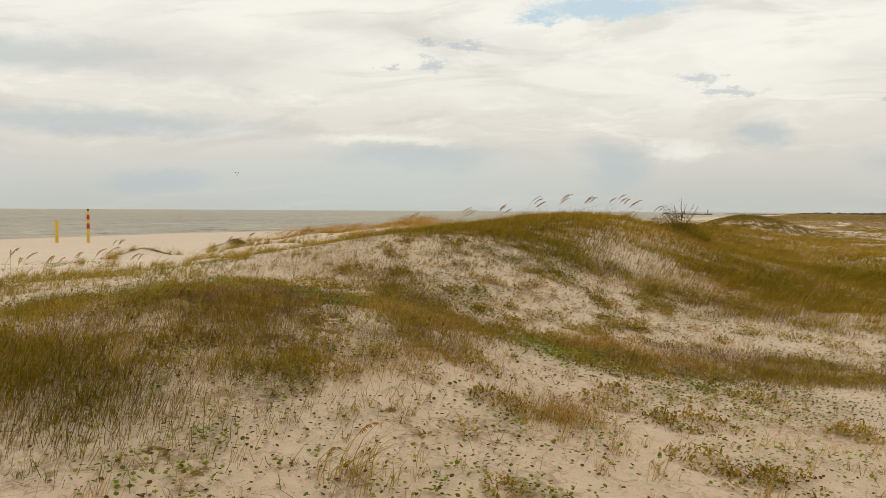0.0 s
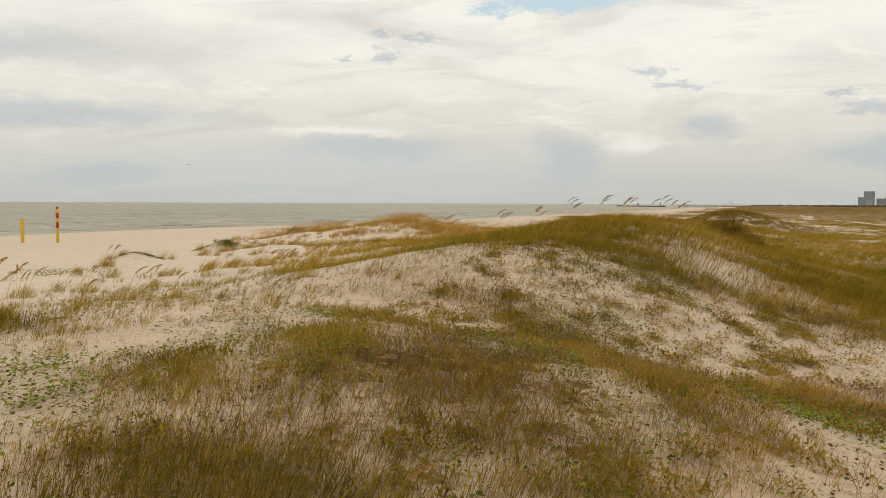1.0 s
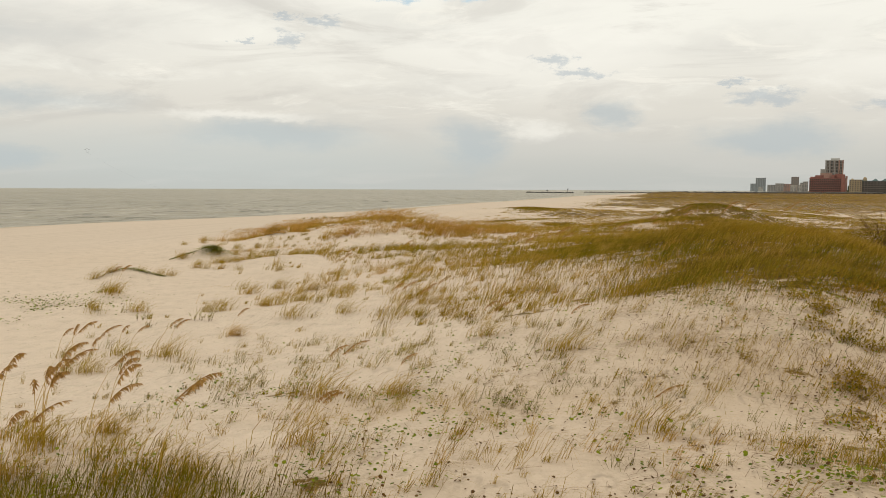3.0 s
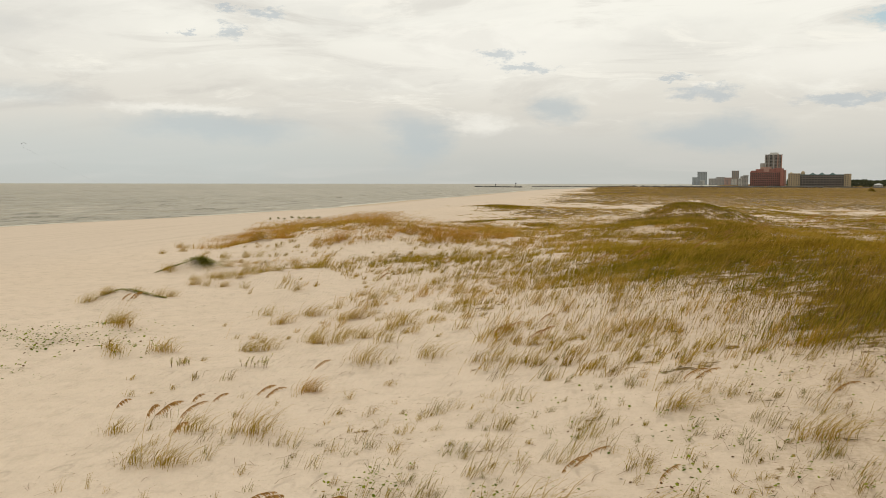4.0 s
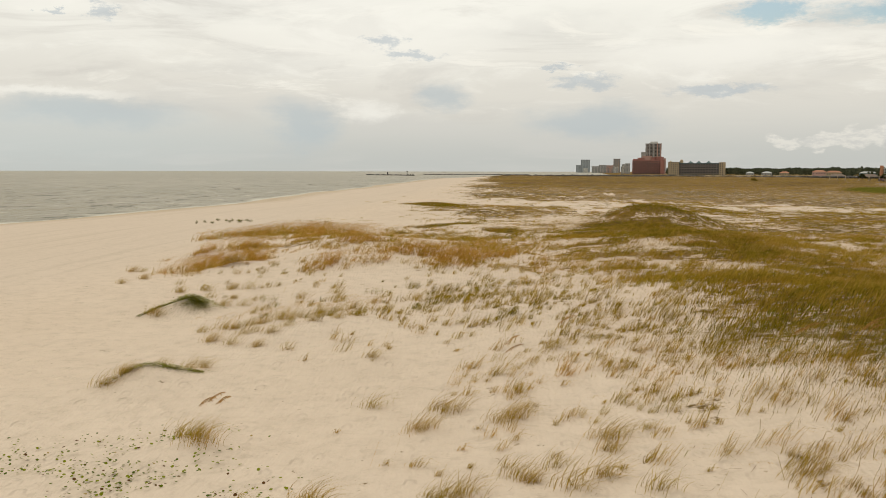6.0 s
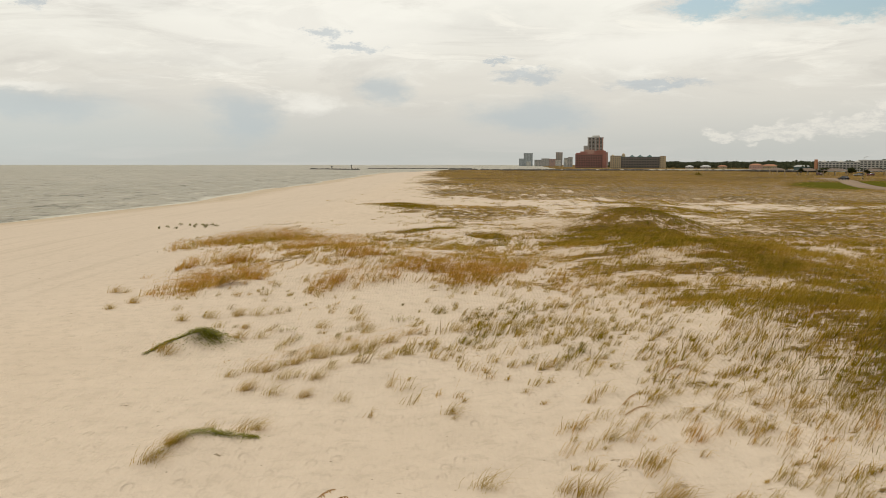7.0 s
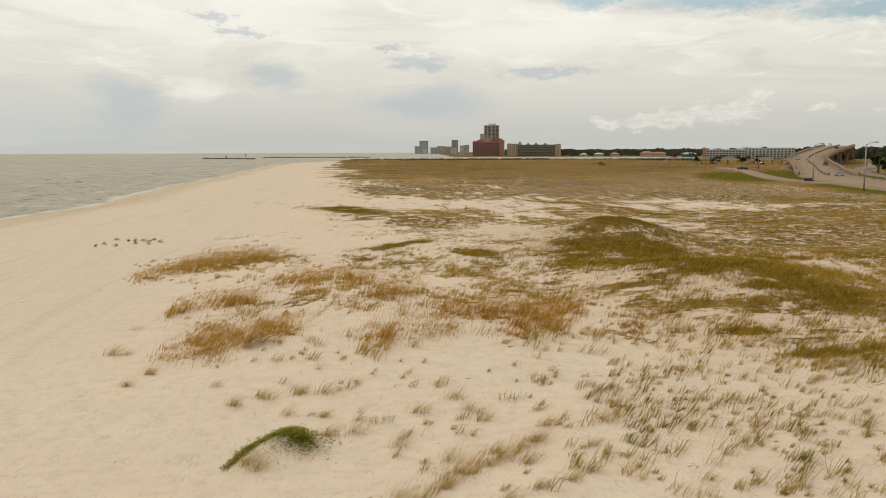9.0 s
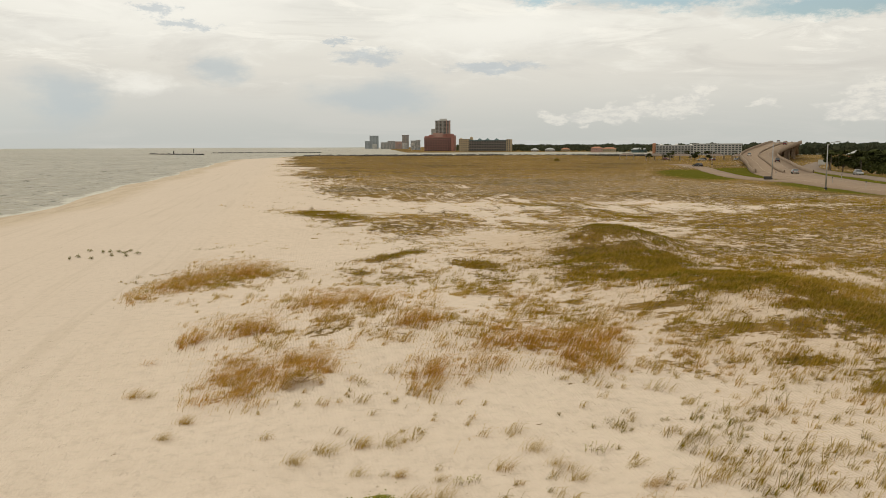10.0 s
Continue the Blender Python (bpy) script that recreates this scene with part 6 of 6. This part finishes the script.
# tower behind the red hotel
root, h = slab_building("apartment_tower", "tall grey brown apartment tower with ribbed front", "tower", 257, 1608, 29, 24, 0.8, 57.0, -10, BROWN, 22, 7, GREY, GREY, 6)
for ox in (-13.2, -7.5, 0, 7.5, 13.2):
    part("rib", box((1.6, 1.6, h + (3 if abs(ox) < 9 else 1)), (ox, -12.8, h / 2), 0.1), PINK if ox > 0 else GREY, root, "vertical pier")
part("penthouse", box((14, 12, 4.5), (1, 0, h + 2.2), 0.15), WHITE, root, "pale roof block")
part("side_slab", box((8, 18, h * 0.74 + 2), (-18, 2, h * 0.37 - 1), 0.1), GREY, root, "lower grey side block")

# the further towers along the shore; haze is put into wall and window colours
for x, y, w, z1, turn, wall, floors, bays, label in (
    (252, 2842, 30, 43, -6, HAZEWALL, 14, 6, "hazy blue grey tower far along the shore"), (230, 2846, 17, 25, -5, HAZEWALL, 8, 4, "low hazy block beside a far tower"),
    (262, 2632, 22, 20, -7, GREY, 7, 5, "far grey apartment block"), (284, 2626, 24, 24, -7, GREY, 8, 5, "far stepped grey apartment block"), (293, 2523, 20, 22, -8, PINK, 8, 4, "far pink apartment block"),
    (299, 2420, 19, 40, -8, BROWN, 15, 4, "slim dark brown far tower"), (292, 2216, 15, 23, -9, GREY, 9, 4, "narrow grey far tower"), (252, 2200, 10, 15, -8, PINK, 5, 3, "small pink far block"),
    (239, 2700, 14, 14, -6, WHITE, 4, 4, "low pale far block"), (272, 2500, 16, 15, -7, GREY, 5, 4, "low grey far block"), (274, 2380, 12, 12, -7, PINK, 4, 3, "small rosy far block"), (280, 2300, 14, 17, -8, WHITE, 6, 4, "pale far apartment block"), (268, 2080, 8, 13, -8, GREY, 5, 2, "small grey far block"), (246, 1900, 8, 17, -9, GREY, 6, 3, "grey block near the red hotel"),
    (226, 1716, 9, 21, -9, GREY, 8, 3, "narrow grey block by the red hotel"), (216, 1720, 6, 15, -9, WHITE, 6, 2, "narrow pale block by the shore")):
    slab_building("apartment_tower", label, "tower", x, y, w, 16, 0.8, z1, turn, wall, floors, bays, None, None, 0, "towers along the far shore", HAZEGLASS)

# white apartment blocks by the bridge
slab_building("apartment_block", "long white apartment block with balconies", "apartment block", 369, 768, 44, 14, 1.0, 11.0, -29, WHITE, 5, 14, WHITE, GREY, 0, "apartment blocks by the bridge")
root, h = slab_building("apartment_block", "cream apartment block with stepped gables", "apartment block", 353, 822, 40, 14, 1.0, 9.6, -26, GREY, 4, 13, WHITE, GREY, 0, "apartment blocks by the bridge")
for ox in (-15, 0, 14):
    hip(root, ox, -3, 5, 8, h + 0.9, 1.5, WHITE)
part("stair_tower", box((3, 5, h + 4), (-22, -2, h / 2 + 1), 0.1), TILE, root, "orange stair tower")


def house(x, y, w, tall, turn, wall, roof, label):
    root = thing("house", label, "house", "houses across the inlet", (x, y, 1.2), turn)
    part("wall", box((w, 8, tall + 2), (0, 0, tall / 2 - 1), 0.05), wall, root)
    hip(root, 0, 0, w + 1.4, 9.4, tall, 2.2, roof)
    pane = pane_mesh(1.2, 1.3)
    for j in range(max(2, int(w / 3))):
        o = part("window", pane, None, root)
        o.matrix_basis = pose((j + 0.5) * w / max(2, int(w / 3)) - w / 2, -3.9, tall * 0.55)


for x, y, w, tall, wall, roof, label in (
    (328, 1236, 11, 3.0, GREY, PALEROOF, "small grey house with a pale roof"), (350, 1231, 14, 3.2, GREY, PALEROOF, "grey beach house with a pale hipped roof"), (373, 1227, 13, 3.4, BEIGE, TILE, "beige house with a clay roof"),
    (383, 1124, 16, 5.2, PINK, TILE, "pink stucco house with a clay roof"), (399, 1118, 18, 4.4, BEIGE, TILE, "long beige house with a clay roof"), (420, 1066, 20, 3.6, TEAL, PALEROOF, "teal house with a pale roof"),
    (440, 1030, 14, 3.2, WHITE, PALEROOF, "white house with a pale roof"), (244, 401, 8, 4.6, TILE, PALEROOF, "orange stucco house behind palms"), (252, 392, 8, 3.4, TILE, TILE, "low orange house with a clay roof"),
    (470, 760, 12, 4.2, WHITE, PALEROOF, "white beach house among trees"), (505, 770, 12, 4.6, GREY, PALEROOF, "grey house among trees")):
    house(x, y, w, tall, -math.degrees(math.atan2(x + 38, y - 24)), wall, roof, label)


# ---------------------------------------------------------------- trees
def tree(x, y, tall, seed):
    """A broad coastal oak: tapered trunk, limbs, crown of small leaf clumps with gaps."""
    r = np.random.RandomState(seed)
    root = thing("tree", "dark green spreading coastal tree", "tree", "trees beside the road", (x, y, ground_z(x, y)))
    part("trunk", tube([(0, 0, -0.3), (0.1, 0, tall * 0.25), (0.15, 0.1, tall * 0.55)], (0.22, 0.17, 0.09), 8), BARK, root)
    sets = []
    for k in range(9):
        a, o, hh = r.rand() * 6.283, tall * (0.1 + 0.32 * r.rand()), tall * (0.45 + 0.5 * r.rand())
        c = (o * math.cos(a), o * math.sin(a), hh)
        part("limb", tube([(0.1, 0, tall * 0.3), (c[0] * 0.5, c[1] * 0.5, tall * 0.42), (c[0], c[1], hh - 0.2)], (0.09, 0.06, 0.03), 5), BARK, root)
        n = 90
        p = r.normal(0, 1, (n, 3))
        p = p / np.linalg.norm(p, axis=1)[:, None] * (0.5 + 0.5 * r.rand(n))[:, None] * tall * 0.17 * np.array((1.2, 1.2, 0.75)) + np.array(c)
        h = r.rand(n) * 6.283
        s = 0.22 + 0.22 * r.rand(n)
        v = np.empty((n, 4, 3))
        for i, (u, w) in enumerate(((1, 0), (0, 0.6), (-1, 0), (0, -0.6))):
            v[:, i, 0] = p[:, 0] + s * (u * np.cos(h) - w * np.sin(h))
            v[:, i, 1] = p[:, 1] + s * (u * np.sin(h) + w * np.cos(h))
            v[:, i, 2] = p[:, 2] + s * r.normal(0, 0.5, n)
        sets.append((v.reshape(-1, 3), np.arange(n * 4).reshape(-1, 4), np.zeros(n * 4)))
    v, f, t = join(sets)
    part("crown", mesh_of("crown", v, f, FOLIAGE), None, root)
    return root


def palm(x, y, tall, seed):
    r = np.random.RandomState(seed)
    root = thing("palm_tree", "slender palm tree with a round head of fronds", "palm", "palms beside the road", (x, y, ground_z(x, y)))
    part("trunk", tube([(0, 0, -0.3), (0.08, 0, tall * 0.5), (0, 0.05, tall)], (0.19, 0.15, 0.13), 8), BARK, root)
    for k in range(16):
        a, up = k * 0.393 + r.normal(0, 0.1), r.rand() * 1.2 - 0.3
        v, q = [], []
        for i, u in enumerate(np.linspace(0, 1, 6)):
            d, z = 1.7 * u, tall + up * u - 1.3 * u * u
            w = 0.34 * math.sin(math.pi * min(0.98, u + 0.12))
            v += [(d * math.cos(a) - w * math.sin(a), d * math.sin(a) + w * math.cos(a), z - 0.15), (d * math.cos(a), d * math.sin(a), z), (d * math.cos(a) + w * math.sin(a), d * math.sin(a) - w * math.cos(a), z - 0.15)]
            if i:
                b = 3 * i - 3
                q += [(b, b + 1, b + 4, b + 3), (b + 1, b + 2, b + 5, b + 4)]
        part("frond", mesh_of("frond", v, q, FOLIAGE), None, root)
    return root


oaks = [tree(140, 268, 5.4, 1), tree(152, 292, 6.2, 2), tree(136, 256, 4.6, 3), tree(166, 306, 6.6, 4)]
palms = [palm(147, 284, 6.4, 1), palm(133, 250, 5.4, 2), palm(160, 303, 7.0, 3)]
r = np.random.RandomState(12)
for k in range(66):
    u = r.rand()
    x, y = 128 + 62 * u + 6 + 22 * r.rand() ** 1.3, 236 + 112 * u - 8 * r.rand()
    if k % 3 == 2:
        ob = palms[k % 3 - 2 + (k // 3) % 3]
    else:
        ob = oaks[k % 4]
    copy_thing(ob, pose(x, y, ground_z(x, y), 0, 0, r.rand() * 360))


# palms and low trees round the pavilions and before the apartment blocks
for k in range(30):
    if k < 18:
        x, y = 172 + 58 * r.rand(), 452 + 84 * r.rand()
    else:
        x, y = 318 + 50 * r.rand(), 715 + 60 * r.rand()
    ob = palms[k % 3] if k % 5 < 2 else oaks[k % 4]
    copy_thing(ob, pose(x, y, ground_z(x, y) if y < 600 else 1.0, 0, 0, r.rand() * 360) @ Matrix.Diagonal((0.7, 0.7, 0.62, 1)))


def undergrowth():
    """Dense scrub that fills the grove beside the road."""
    r = np.random.RandomState(31)
    n = 15000
    u, o = r.rand(n), r.rand(n)
    x, y = 131 + 66 * u + 30 * o, 238 + 116 * u - 12 * o
    z = land(x, y) + (1.0 + 3.2 * fbm(x / 5, y / 5, 3)) * np.sqrt(r.rand(n))
    s, h = 0.22 + 0.35 * r.rand(n), r.rand(n) * 6.283
    v = np.empty((n, 4, 3))
    for i, (a, w) in enumerate(((1, 0), (0, 0.7), (-1, 0), (0, -0.7))):
        v[:, i, 0] = x + s * (a * np.cos(h) - 0.4 * w * np.sin(h))
        v[:, i, 1] = y + s * (a * np.sin(h) + 0.4 * w * np.cos(h))
        v[:, i, 2] = z + s * w
    tagged(new("undergrowth", mesh_of("undergrowth", v.reshape(-1, 3), np.arange(n * 4).reshape(-1, 4), FOLIAGE)), "dense dark green scrub under the roadside trees", "scrub", kind="stuff")


undergrowth()


def far_woods():
    """The dark line of trees along the far shore."""
    r = np.random.RandomState(30)
    n = 20000
    bearing = np.radians(11.5 + 33 * r.rand(n))
    dist = np.interp(np.degrees(bearing), [10, 20, 27, 33, 43], [1340, 1280, 1000, 820, 720]) * (1 + 0.16 * r.rand(n))
    x, y = -38 + dist * np.sin(bearing), 24 + dist * np.cos(bearing)
    top = 6.2 + 6.5 * fbm(np.degrees(bearing) * 2.2, dist / 60, 4)
    z = 1.0 + top * np.sqrt(r.rand(n))
    s, h = 1.0 + 1.5 * r.rand(n), r.rand(n) * 6.283
    v = np.empty((n, 4, 3))
    for i, (u, w) in enumerate(((1, 0), (0, 0.7), (-1, 0), (0, -0.7))):
        v[:, i, 0] = x + s * u * np.cos(h)
        v[:, i, 1] = y + s * u * np.sin(h)
        v[:, i, 2] = z + s * w
    tagged(new("far_woods", mesh_of("far_woods", v.reshape(-1, 3), np.arange(n * 4).reshape(-1, 4), HAZELEAF)), "dark green belt of trees on the far shore", "woods", kind="stuff")


far_woods()
cushion("bush", "round dark bush alone on the dune plain", "bush", 107.6, 463.8, 1.9, 1.5, 2.2, 900, 0.3, 300, 0.0)


# ---------------------------------------------------------------- a parasail over the sea
def parasail(x, y, z):
    root = thing("parasail", "small dark parasail canopy high over the sea", "parasail", "", (x, y, z), 30)
    v, q = [], []
    for i, a in enumerate(np.linspace(-1.2, 1.2, 9)):
        for j, b in enumerate(np.linspace(-0.6, 0.6, 4)):
            v.append((2.2 * math.sin(a), 1.6 * b, 1.7 * math.cos(a) - 0.3 * b * b))
            if i and j:
                k = 4 * i + j
                q.append((k - 5, k - 1, k, k - 4))
    me = mesh_of("canopy", v, q, DARK, True)
    ob = part("canopy", me, None, root, "dark fabric canopy")
    ob.modifiers.new("thick", "SOLIDIFY").thickness = 0.06
    for sx in (-1.55, -0.65, 0.65, 1.55):
        part("line", tube([(sx, 0, 0.5), (0.2 * (1 if sx > 0 else -1), 0, -2)], (0.015, 0.015), 5), DARK, root)
    part("tow_line", tube([(0, 0, -2.2), (30, -30, -18), (75, -70, SEA - z - 0.5)], (0.012, 0.012, 0.012), 4), DARK, root, "thin tow line down to the water")
    part("harness", box((0.5, 0.3, 0.4), (0, 0, -2.1), 0.08), DARK, root, "dark harness bar")


parasail(-511.5, 632, 38.0)
